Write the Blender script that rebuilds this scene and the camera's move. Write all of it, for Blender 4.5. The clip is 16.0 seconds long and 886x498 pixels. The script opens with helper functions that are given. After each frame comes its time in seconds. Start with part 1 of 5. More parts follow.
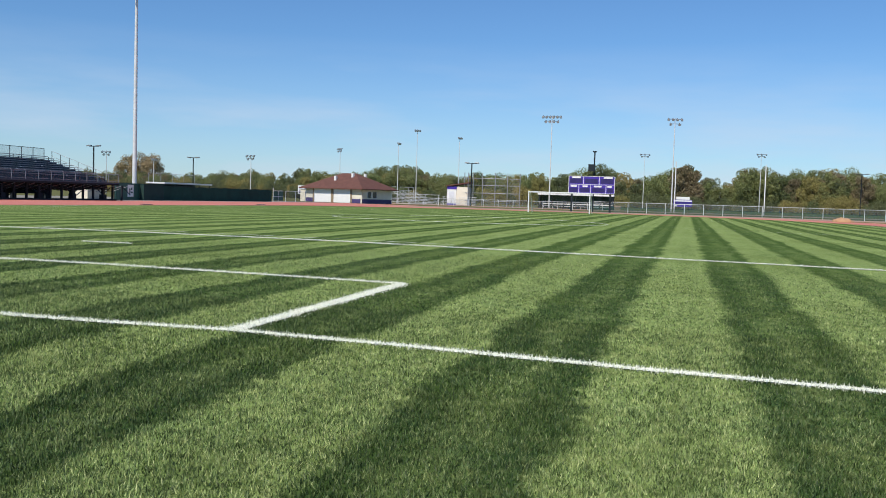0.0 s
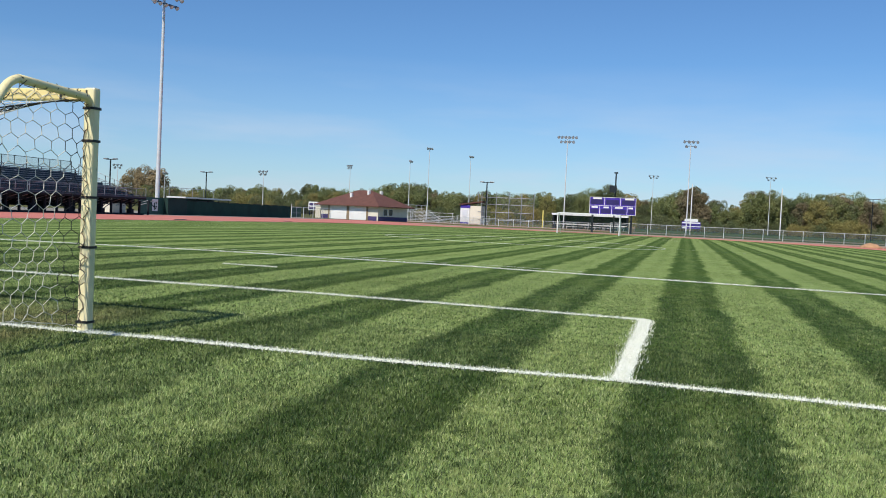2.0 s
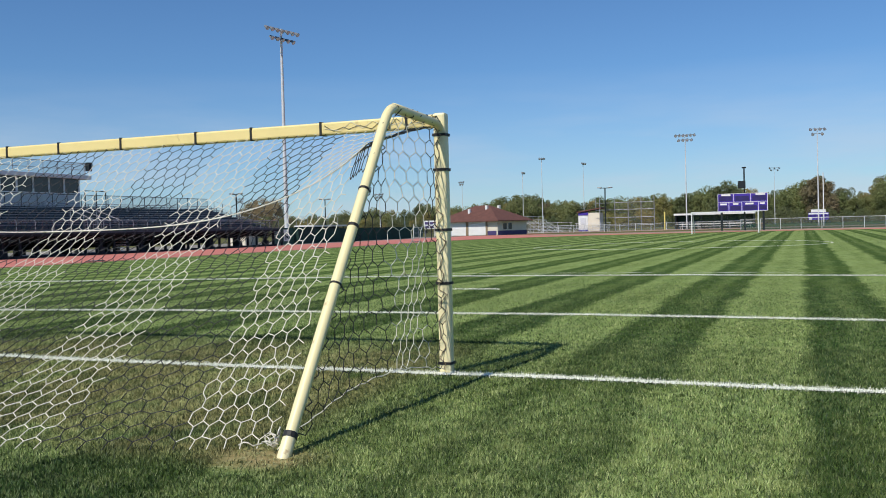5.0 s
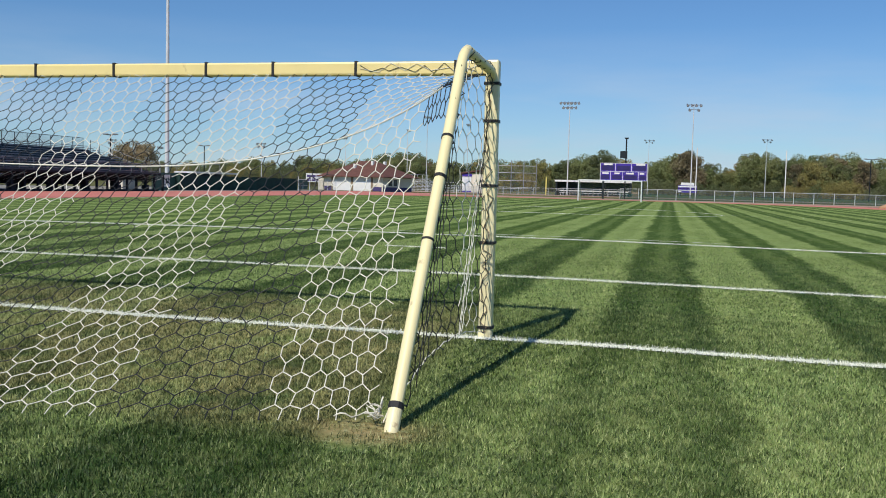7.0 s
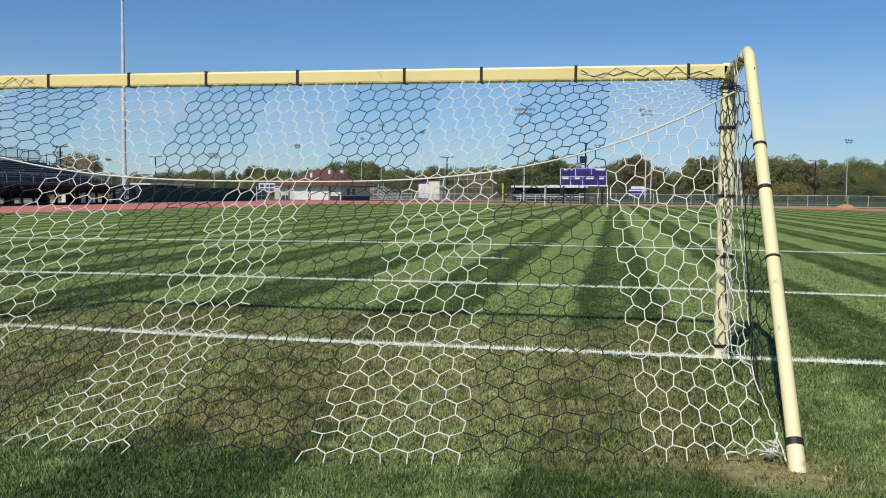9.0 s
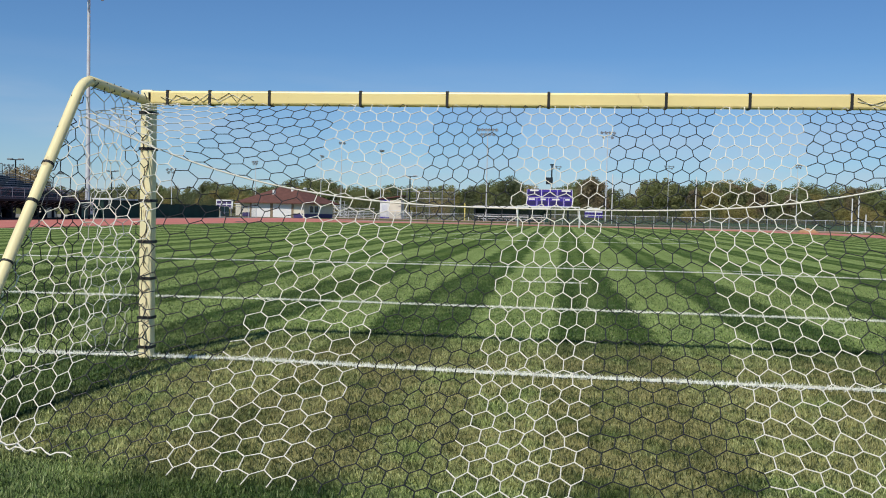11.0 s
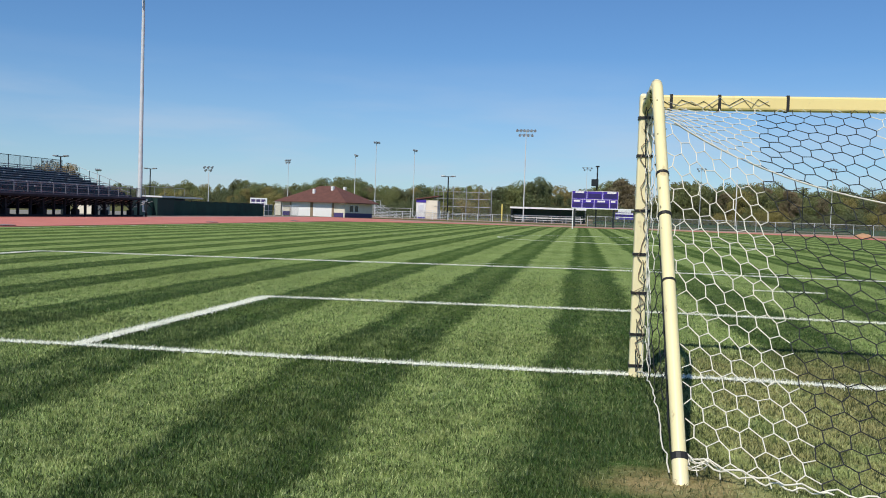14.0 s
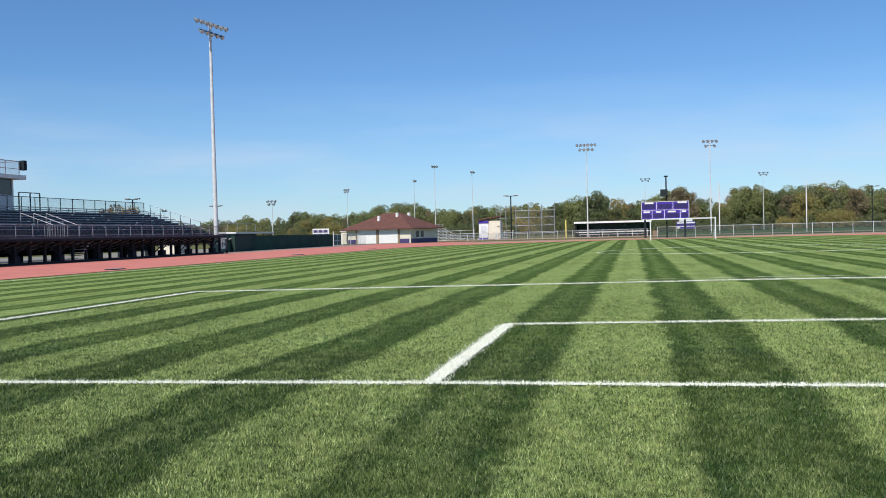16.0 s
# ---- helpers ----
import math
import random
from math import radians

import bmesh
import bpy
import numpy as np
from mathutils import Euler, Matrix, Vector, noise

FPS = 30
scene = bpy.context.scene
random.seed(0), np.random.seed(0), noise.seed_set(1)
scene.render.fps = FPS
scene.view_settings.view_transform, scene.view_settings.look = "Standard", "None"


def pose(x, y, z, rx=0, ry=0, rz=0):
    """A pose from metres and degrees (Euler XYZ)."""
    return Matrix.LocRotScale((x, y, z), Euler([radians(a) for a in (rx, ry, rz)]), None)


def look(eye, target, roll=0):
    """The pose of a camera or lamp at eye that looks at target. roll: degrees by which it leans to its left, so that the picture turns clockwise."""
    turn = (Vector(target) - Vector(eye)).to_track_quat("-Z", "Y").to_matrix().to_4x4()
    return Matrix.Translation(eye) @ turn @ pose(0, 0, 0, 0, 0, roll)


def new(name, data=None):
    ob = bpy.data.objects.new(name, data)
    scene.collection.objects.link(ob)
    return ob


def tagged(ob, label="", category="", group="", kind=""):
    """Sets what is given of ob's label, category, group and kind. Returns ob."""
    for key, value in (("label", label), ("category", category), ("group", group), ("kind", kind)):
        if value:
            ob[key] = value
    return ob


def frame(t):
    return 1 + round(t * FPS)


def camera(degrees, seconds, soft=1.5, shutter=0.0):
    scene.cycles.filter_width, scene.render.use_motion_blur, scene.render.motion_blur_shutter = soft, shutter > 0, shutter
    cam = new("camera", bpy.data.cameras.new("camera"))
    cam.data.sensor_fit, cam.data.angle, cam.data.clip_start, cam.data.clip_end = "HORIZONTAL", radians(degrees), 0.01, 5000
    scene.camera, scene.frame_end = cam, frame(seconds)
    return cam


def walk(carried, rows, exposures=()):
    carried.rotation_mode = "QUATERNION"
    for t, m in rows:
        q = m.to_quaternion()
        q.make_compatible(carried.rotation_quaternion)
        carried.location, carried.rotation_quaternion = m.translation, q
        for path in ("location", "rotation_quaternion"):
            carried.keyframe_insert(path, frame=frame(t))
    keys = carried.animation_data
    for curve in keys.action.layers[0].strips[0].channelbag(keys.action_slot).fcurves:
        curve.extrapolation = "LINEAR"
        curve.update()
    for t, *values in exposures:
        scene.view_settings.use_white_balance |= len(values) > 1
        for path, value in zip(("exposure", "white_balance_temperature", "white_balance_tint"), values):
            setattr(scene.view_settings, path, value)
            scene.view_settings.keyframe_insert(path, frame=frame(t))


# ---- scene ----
cam = camera(52.1, 16.0, soft=0.95)
PATH = [
    (0, (13.502, -7.885, 1.321), (12.986, -5.956, 1.21), 1.8),
    (0.5, (12.4, -7.805, 1.304), (11.838, -5.888, 1.203), 1.9),
    (1, (11.33, -7.937, 1.33), (10.816, -6.007, 1.216), 1.2),
    (1.5, (10.52, -8.038, 1.36), (10.068, -6.092, 1.263), 1.2),
    (2, (9.742, -8.122, 1.367), (9.229, -6.19, 1.295), 2.7),
    (2.5, (9.227, -8.168, 1.381), (8.634, -6.259, 1.298), 2.9),
    (3, (8.724, -8.189, 1.388), (8.146, -6.277, 1.289), 1.2),
    (3.5, (8.268, -8.15, 1.398), (7.647, -6.25, 1.352), 0.3),
    (4, (7.805, -8.188, 1.404), (7.099, -6.316, 1.389), 0.1),
    (4.5, (7.402, -8.181, 1.405), (6.652, -6.328, 1.377), -1.0),
    (4.7, (7.243, -8.17, 1.404), (6.486, -6.319, 1.373), -1.4),
    (6.8, (5.579, -8.095, 1.381), (5.09, -6.164, 1.201), 1.2),
    (7, (5.358, -8.099, 1.382), (4.879, -6.162, 1.242), 1.5),
    (7.5, (4.877, -8.105, 1.392), (4.363, -6.177, 1.253), 1.0),
    (8, (4.235, -8.082, 1.39), (3.702, -6.162, 1.225), -0.4),
    (8.2, (3.964, -8.087, 1.367), (3.457, -6.159, 1.209), -0.4),
    (10.3, (1.02, -8.095, 1.43), (0.784, -6.111, 1.351), 1.7),
    (10.5, (0.765, -8.113, 1.421), (0.524, -6.129, 1.345), 1.6),
    (11, (0.097, -8.116, 1.425), (-0.162, -6.134, 1.346), 1.3),
    (11.5, (-0.569, -8.113, 1.442), (-0.818, -6.13, 1.371), 0.5),
    (12, (-1.269, -8.126, 1.435), (-1.508, -6.141, 1.364), -0.0),
    (12.5, (-2.004, -8.199, 1.418), (-2.261, -6.217, 1.34), 0.2),
    (13, (-2.787, -8.266, 1.443), (-3.06, -6.286, 1.376), 1.0),
    (13.5, (-3.577, -8.31, 1.426), (-3.86, -6.331, 1.368), 1.7),
    (14, (-4.314, -8.255, 1.406), (-4.612, -6.279, 1.326), 1.9),
    (14.5, (-5.04, -8.226, 1.383), (-5.377, -6.259, 1.252), 2.4),
    (15, (-5.808, -8.189, 1.371), (-6.17, -6.229, 1.205), 1.8),
    (15.5, (-6.526, -8.283, 1.389), (-6.906, -6.323, 1.267), -1.3),
    (16, (-7.283, -8.453, 1.412), (-7.695, -6.497, 1.379), -1.5),
]
EXPOSURES = ((0, 0.0), (2, -0.03), (3.5, -0.10), (7, -0.20), (8.2, -0.23), (10.3, -0.28), (11.2, -0.28), (13, -0.20), (14.5, -0.10), (15, -0.02), (16, 0.06))
walk(cam, [(t, look(eye, target, roll)) for t, eye, target, roll in PATH], EXPOSURES)

# ---------- light: low-noon autumn sun from behind the camera, clear sky ----------
SUN_EL, SUN_AZ = 47.0, 195.0
world = bpy.data.worlds.new("sky")
scene.world = world
world.use_nodes = True
wn, wl = world.node_tree.nodes, world.node_tree.links
wn.clear()
sky = wn.new("ShaderNodeTexSky")
sky.sky_type, sky.sun_disc = "NISHITA", False
sky.sun_elevation, sky.sun_rotation = radians(SUN_EL), radians(SUN_AZ)
sky.altitude, sky.air_density, sky.dust_density, sky.ozone_density = 200, 1.0, 0.15, 4.0
bg = wn.new("ShaderNodeBackground")
bg.inputs["Strength"].default_value = 0.10
wo = wn.new("ShaderNodeOutputWorld")
# thin cirrus streaks low over the horizon
wtc = wn.new("ShaderNodeTexCoord")
wmap = wn.new("ShaderNodeMapping")
wmap.inputs["Scale"].default_value = (2.2, 2.2, 13.0)
wnoise = wn.new("ShaderNodeTexNoise")
wnoise.inputs["Scale"].default_value, wnoise.inputs["Detail"].default_value = 2.1, 6.0
wramp = wn.new("ShaderNodeValToRGB")
wramp.color_ramp.elements[0].position, wramp.color_ramp.elements[1].position = 0.46, 0.70
wramp.color_ramp.elements[1].color = (0.48, 0.48, 0.48, 1)
wmix = wn.new("ShaderNodeMixRGB")
wmix.inputs["Color2"].default_value = (6.0, 6.95, 8.4, 1)
wl.new(wtc.outputs["Generated"], wmap.inputs["Vector"])
wl.new(wmap.outputs["Vector"], wnoise.inputs["Vector"])
wl.new(wnoise.outputs["Fac"], wramp.inputs["Fac"])
wsep = wn.new("ShaderNodeSeparateXYZ")
wlow = wn.new("ShaderNodeMapRange")
wlow.inputs[1].default_value, wlow.inputs[2].default_value, wlow.inputs[3].default_value, wlow.inputs[4].default_value = 0.02, 0.17, 1.0, 0.0
wmul = wn.new("ShaderNodeMath")
wmul.operation = "MULTIPLY"
wl.new(wtc.outputs["Generated"], wsep.inputs[0])
wl.new(wsep.outputs["Z"], wlow.inputs[0])
wl.new(wlow.outputs[0], wmul.inputs[0])
wadd = wn.new("ShaderNodeMath")
wadd.inputs[1].default_value = 0.24
wl.new(wramp.outputs["Color"], wadd.inputs[0])
wl.new(wadd.outputs[0], wmul.inputs[1])
wl.new(wmul.outputs[0], wmix.inputs["Fac"])
wtint = wn.new("ShaderNodeMixRGB")
wtint.blend_type = "MULTIPLY"
wtint.inputs["Fac"].default_value, wtint.inputs["Color2"].default_value = 1.0, (0.64, 0.89, 1.13, 1)
wl.new(sky.outputs["Color"], wtint.inputs["Color1"])
wl.new(wtint.outputs["Color"], wmix.inputs["Color1"])
wl.new(wmix.outputs["Color"], bg.inputs["Color"])
wl.new(bg.outputs["Background"], wo.inputs["Surface"])

sun_data = bpy.data.lights.new("sun", "SUN")
sun_data.energy, sun_data.angle, sun_data.color = 4.6, radians(0.5), (1.0, 0.95, 0.86)
sun = new("sun", sun_data)
sd = Vector((math.sin(radians(SUN_AZ)) * math.cos(radians(SUN_EL)), math.cos(radians(SUN_AZ)) * math.cos(radians(SUN_EL)), math.sin(radians(SUN_EL))))
sun.matrix_world = look(sd * 60, (0, 0, 0))

# ---------- node helpers ----------


class Mat:
    """A small builder for node materials."""

    def __init__(self, name, rough=0.6, metal=0.0):
        self.m = bpy.data.materials.new(name)
        self.m.use_nodes = True
        self.t = self.m.node_tree
        self.b = self.t.nodes["Principled BSDF"]
        self.b.inputs["Roughness"].default_value = rough
        self.b.inputs["Metallic"].default_value = metal
        self.pos = self.n("ShaderNodeNewGeometry").outputs["Position"]

    def n(self, kind):
        return self.t.nodes.new(kind)

    def put(self, a, socket):
        if isinstance(a, (int, float)):
            socket.default_value = a
        elif isinstance(a, tuple):
            socket.default_value = (*a, 1) if len(a) == 3 and socket.type == "RGBA" else a
        else:
            self.t.links.new(a, socket)

    def math(self, op, a, b=0.0, c=0.0, clamp=False):
        k = self.n("ShaderNodeMath")
        k.operation, k.use_clamp = op, clamp
        for i, v in enumerate((a, b, c)):
            self.put(v, k.inputs[i])
        return k.outputs[0]

    def noise(self, scale, detail=4.0, rough=0.55, vec=None, stretch=None):
        v = vec or self.pos
        if stretch:
            mp = self.n("ShaderNodeMapping")
            mp.inputs["Scale"].default_value = stretch
            self.t.links.new(v, mp.inputs["Vector"])
            v = mp.outputs["Vector"]
        k = self.n("ShaderNodeTexNoise")
        k.inputs["Scale"].default_value, k.inputs["Detail"].default_value, k.inputs["Roughness"].default_value = scale, detail, rough
        self.t.links.new(v, k.inputs["Vector"])
        return k.outputs["Fac"]

    def ramp(self, fac, lo, hi):
        k = self.n("ShaderNodeMapRange")
        k.interpolation_type = "SMOOTHSTEP"
        k.inputs[1].default_value, k.inputs[2].default_value = lo, hi
        self.put(fac, k.inputs[0])
        return k.outputs[0]

    def mix(self, fac, a, b, kind="MIX"):
        k = self.n("ShaderNodeMixRGB")
        k.blend_type = kind
        self.put(fac, k.inputs[0]), self.put(a, k.inputs[1]), self.put(b, k.inputs[2])
        return k.outputs[0]

    def xyz(self):
        k = self.n("ShaderNodeSeparateXYZ")
        self.t.links.new(self.pos, k.inputs[0])
        return k.outputs

    def colour(self, c):
        self.put(c, self.b.inputs["Base Color"])
        return self

    def bump(self, h, dist=0.01, strength=0.5):
        k = self.n("ShaderNodeBump")
        k.inputs["Distance"].default_value, k.inputs["Strength"].default_value = dist, strength
        self.t.links.new(h, k.inputs["Height"])
        self.t.links.new(k.outputs["Normal"], self.b.inputs["Normal"])
        return self


def plain(name, c, rough=0.6, metal=0.0, vary=0.25, scale=3.0, bump=0.0):
    """A painted or solid surface with two scales of wear."""
    m = Mat(name, rough, metal)
    dark = tuple(v * (1 - vary) for v in c)
    f = m.math("ADD", m.math("MULTIPLY", m.noise(scale, 5), 0.65), m.math("MULTIPLY", m.noise(scale * 14, 3), 0.35))
    m.colour(m.mix(m.ramp(f, 0.3, 0.7), dark, c))
    if bump:
        m.bump(m.noise(scale * 25, 3), bump, 0.6)
    return m.m


STRIPE, STRIPE_AT = 2.322, -7.5


def turf(name, blade):
    """Mown turf: alternate mowing stripes, dry patches and, on blades, a shade of its own for each."""
    m = Mat(name, 0.75 if not blade else 0.55)
    x, y, z = m.xyz()
    wob = m.math("MULTIPLY", m.math("SUBTRACT", m.noise(0.55, 3), 0.5), 0.55)
    ragged = m.math("MULTIPLY", m.math("SUBTRACT", m.noise(9.0, 2), 0.5), 0.32)
    px = m.math("ADD", m.math("ADD", x, wob), ragged)
    s = m.math("SINE", m.math("MULTIPLY", m.math("ADD", px, -STRIPE_AT + STRIPE / 4), 2 * math.pi / STRIPE))
    # each pass of the mower leaves a paler wheel mark inside the dark stripe and a darker one inside the pale
    twin = m.math("COSINE", m.math("MULTIPLY", m.math("ADD", px, -STRIPE_AT), 4 * math.pi / STRIPE))
    s = m.ramp(s, -0.42, 0.42)
    s = m.math("ADD", s, m.math("MULTIPLY", m.math("MULTIPLY", twin, m.math("SUBTRACT", 0.62, s)), m.math("MULTIPLY", m.noise(0.22, 2), 0.65)))
    inner = m.math("SINE", m.math("MULTIPLY", m.math("ADD", px, 0.4), 2 * math.pi / 0.79))
    s = m.math("ADD", s, m.math("MULTIPLY", m.math("MULTIPLY", inner, m.noise(0.3, 2)), 0.16))
    strength = m.math("ADD", 0.74, m.math("MULTIPLY", m.ramp(m.noise(0.16, 3), 0.36, 0.60), 0.36))
    near_goal = m.math("MULTIPLY", m.math("MULTIPLY", m.ramp(x, 2.5, 4.0), m.ramp(x, 8.4, 6.5)), m.ramp(y, 3.0, 0.5))
    strength = m.math("MULTIPLY", strength, m.math("SUBTRACT", 1.0, m.math("MULTIPLY", near_goal, 0.5)))
    s = m.math("ADD", 0.40, m.math("MULTIPLY", m.math("SUBTRACT", s, 0.40), strength))
    blotch = m.math("MULTIPLY", m.math("SUBTRACT", m.noise(2.6, 6, 0.72), 0.5), 1.0)
    streak = m.math("MULTIPLY", m.math("SUBTRACT", m.noise(1.3, 5, 0.7, stretch=(1, 0.22, 1)), 0.5), 0.6)
    s = m.math("ADD", m.math("ADD", s, streak), blotch, clamp=True)
    # behind the goal one pass was mown across the others
    across = m.ramp(m.math("ADD", y, m.math("MULTIPLY", wob, 1.2)), -3.35, -3.6)
    acx = m.ramp(m.math("ABSOLUTE", m.math("ADD", x, wob)), 4.5, 3.6)
    s = m.mix(m.math("MULTIPLY", across, m.math("MULTIPLY", acx, 0.45)), s, (0.03, 0.03, 0.03))
    # a darker pass swings round the goal's foot
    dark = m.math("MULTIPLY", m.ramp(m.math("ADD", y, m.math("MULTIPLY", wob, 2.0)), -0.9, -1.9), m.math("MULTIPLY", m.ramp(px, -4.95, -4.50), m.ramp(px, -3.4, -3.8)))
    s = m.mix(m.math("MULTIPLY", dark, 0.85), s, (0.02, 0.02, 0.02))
    # beyond the other foot, the grass's sheen is put in as paler colour
    pale = m.math("MULTIPLY", m.ramp(y, 0.2, -0.8), m.math("MULTIPLY", m.ramp(px, 4.4, 5.0), m.ramp(px, 7.2, 6.4)))
    s = m.math("ADD", s, m.math("MULTIPLY", pale, 0.22), clamp=True)
    if blade:
        rnd = m.n("ShaderNodeNewGeometry").outputs["Random Per Island"]
        lit, shade = (0.290, 0.392, 0.126), (0.034, 0.076, 0.018)
    else:
        rnd = m.noise(42.0, 3, 0.7)
        lit, shade = (0.266, 0.358, 0.112), (0.057, 0.106, 0.028)
    c = m.mix(s, shade, lit)
    c = m.mix(m.math("MULTIPLY", m.ramp(m.noise(0.9, 5, 0.6), 0.48, 0.66), 0.30), c, m.mix(s, (0.028, 0.076, 0.024), (0.195, 0.300, 0.112)))
    c = m.mix(m.math("MULTIPLY", m.ramp(m.noise(0.35, 4), 0.42, 0.68), 0.35), c, (0.105, 0.150, 0.030))
    # worn, dry ground in the goal mouth and at the goal's feet
    worn = m.math("MULTIPLY", m.ramp(m.math("ABSOLUTE", x), 3.9, 3.0), m.math("MULTIPLY", m.ramp(y, -3.55, -2.9), m.ramp(y, 2.6, 0.6)))
    worn = m.math("MULTIPLY", worn, m.ramp(m.noise(1.6, 5, 0.6), 0.30, 0.56))
    fx = m.math("SUBTRACT", m.math("ABSOLUTE", x), 3.72)
    foot = m.math("SQRT", m.math("ADD", m.math("POWER", m.math("MULTIPLY", fx, 0.6), 2), m.math("POWER", m.math("ADD", y, 3.12), 2)))
    foot = m.ramp(m.math("ADD", foot, m.math("MULTIPLY", m.noise(5, 3), 0.3)), 0.56, 0.22)
    c = m.mix(m.math("MULTIPLY", worn, 0.85), c, (0.400, 0.360, 0.155))
    c = m.mix(m.math("MULTIPLY", foot, 0.9), c, (0.38, 0.29, 0.14))
    # blade highlights and the dark gaps between blades, put into the colour
    c = m.mix(m.math("MULTIPLY", m.ramp(rnd, 0.70, 0.93), m.math("ADD", 0.22, m.math("MULTIPLY", s, 0.55))), c, (0.52, 0.55, 0.25))
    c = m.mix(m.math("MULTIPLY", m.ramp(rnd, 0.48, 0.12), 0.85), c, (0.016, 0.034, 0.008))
    if not blade:
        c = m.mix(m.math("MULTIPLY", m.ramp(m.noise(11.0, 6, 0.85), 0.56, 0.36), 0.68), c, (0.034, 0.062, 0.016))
        c = m.mix(m.math("MULTIPLY", m.ramp(m.noise(5.0, 5, 0.8, stretch=(1, 0.6, 1)), 0.50, 0.70), 0.30), c, (0.33, 0.38, 0.17))
        c = m.mix(m.math("MULTIPLY", m.ramp(m.noise(24.0, 5, 0.85), 0.53, 0.62), m.math("ADD", 0.20, m.math("MULTIPLY", s, 0.50))), c, (0.44, 0.48, 0.25))
        far = m.math("MAXIMUM", m.math("MAXIMUM", m.ramp(y, 128, 132), m.ramp(y, -55, -60)), m.math("MAXIMUM", m.ramp(x, -56, -58), m.ramp(x, 50, 52)))
        c = m.mix(far, c, m.mix(m.noise(0.2, 4), (0.10, 0.115, 0.045), (0.16, 0.15, 0.075)))
        m.bump(m.noise(70, 4, 0.7), 0.03, 0.5)
        m.b.inputs["Specular IOR Level"].default_value = 0.0
    else:
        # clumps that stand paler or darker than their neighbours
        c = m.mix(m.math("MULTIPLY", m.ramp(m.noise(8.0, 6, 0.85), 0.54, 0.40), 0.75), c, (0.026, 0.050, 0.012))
        c = m.mix(m.math("MULTIPLY", m.ramp(m.noise(5.0, 5, 0.85, stretch=(1, 0.7, 1)), 0.50, 0.62), m.math("ADD", 0.20, m.math("MULTIPLY", s, 0.45))), c, (0.40, 0.46, 0.17))
        m.b.inputs["Specular IOR Level"].default_value = 0.25
    m.colour(c)
    return m.m


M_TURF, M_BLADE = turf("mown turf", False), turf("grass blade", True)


def line_paint():
    m = Mat("white line paint", 0.85)
    f = m.ramp(m.noise(26, 4, 0.75), 0.34, 0.60)
    g = m.math("MULTIPLY", m.ramp(m.noise(1.3, 3), 0.35, 0.7), 0.25)
    c = m.mix(f, (0.72, 0.74, 0.58), (0.92, 0.91, 0.82))
    return m.colour(m.mix(g, c, (0.70, 0.73, 0.64))).bump(m.noise(60, 3), 0.015, 0.8).m


M_LINE = line_paint()


def worn_line_paint():
    """Old line paint, mown thin: the turf shows through in gaps."""
    m = Mat("worn line paint", 0.9)
    m.colour(m.mix(m.ramp(m.noise(5, 4, 0.7), 0.35, 0.65), (0.50, 0.56, 0.36), (0.80, 0.81, 0.70)))
    keep = m.ramp(m.math("ADD", m.math("MULTIPLY", m.noise(0.45, 3), 0.6), m.math("MULTIPLY", m.noise(4.0, 3), 0.4)), 0.38, 0.56)
    tr, mx = m.n("ShaderNodeBsdfTransparent"), m.n("ShaderNodeMixShader")
    m.put(keep, mx.inputs[0])
    m.t.links.new(tr.outputs[0], mx.inputs[1])
    m.t.links.new(m.b.outputs[0], mx.inputs[2])
    m.t.links.new(mx.outputs[0], m.t.nodes["Material Output"].inputs["Surface"])
    return m.m


M_WORN = worn_line_paint()


def track_mat():
    m = Mat("red track rubber", 0.8)
    x, y, z = m.xyz()
    f = m.math("ADD", m.math("MULTIPLY", m.noise(0.35, 5), 0.6), m.math("MULTIPLY", m.noise(60, 2), 0.4))
    c = m.mix(m.ramp(f, 0.3, 0.7), (0.50, 0.150, 0.110), (0.64, 0.225, 0.170))
    return m.colour(c).bump(m.noise(180, 2), 0.004, 0.5).m


M_TRACK = track_mat()
M_DIRT = plain("reddish infield dirt", (0.42, 0.27, 0.19), 0.95, vary=0.3, scale=0.5)
M_GRAVEL = plain("pale gravel", (0.27, 0.25, 0.21), 0.95, vary=0.3, scale=0.8)


def goal_paint(name, c, chip):
    m = Mat(name, 0.38)
    a = m.ramp(m.noise(9, 6, 0.65, stretch=(1, 1, 0.35)), 0.62, 0.72)
    b = m.math("MULTIPLY", m.ramp(m.noise(2.2, 4), 0.4, 0.75), 0.35)
    col = m.mix(b, c, tuple(v * 0.8 for v in c))
    return m.colour(m.mix(m.math("MULTIPLY", a, chip), col, (0.36, 0.24, 0.12))).bump(m.noise(40, 3), 0.002, 0.4).m


M_CREAM = goal_paint("yellowed cream paint", (0.88, 0.71, 0.30), 0.4)
M_POST = goal_paint("worn white post paint", (0.88, 0.78, 0.46), 0.75)
M_STAY = goal_paint("cream tube paint", (0.88, 0.77, 0.42), 0.6)
M_STRAP = plain("black strap", (0.018, 0.017, 0.016), 0.6, vary=0.4, scale=30)
M_NETW = plain("white net cord", (0.80, 0.76, 0.64), 0.7, vary=0.12, scale=12)
M_NETB = plain("black net cord", (0.016, 0.017, 0.019), 0.6, vary=0.3, scale=12)
M_GALV = plain("galvanised steel", (0.70, 0.71, 0.71), 0.45, 0.1, vary=0.2, scale=1.2)
M_WHITE = plain("white painted metal", (0.78, 0.78, 0.76), 0.45, vary=0.12, scale=1.5)
M_ALU = plain("mill aluminium", (0.74, 0.75, 0.77), 0.4, 0.25, vary=0.2, scale=1.0)
M_LAMP = plain("lamp housing", (0.24, 0.25, 0.26), 0.4, 0.2, vary=0.3, scale=2.0)
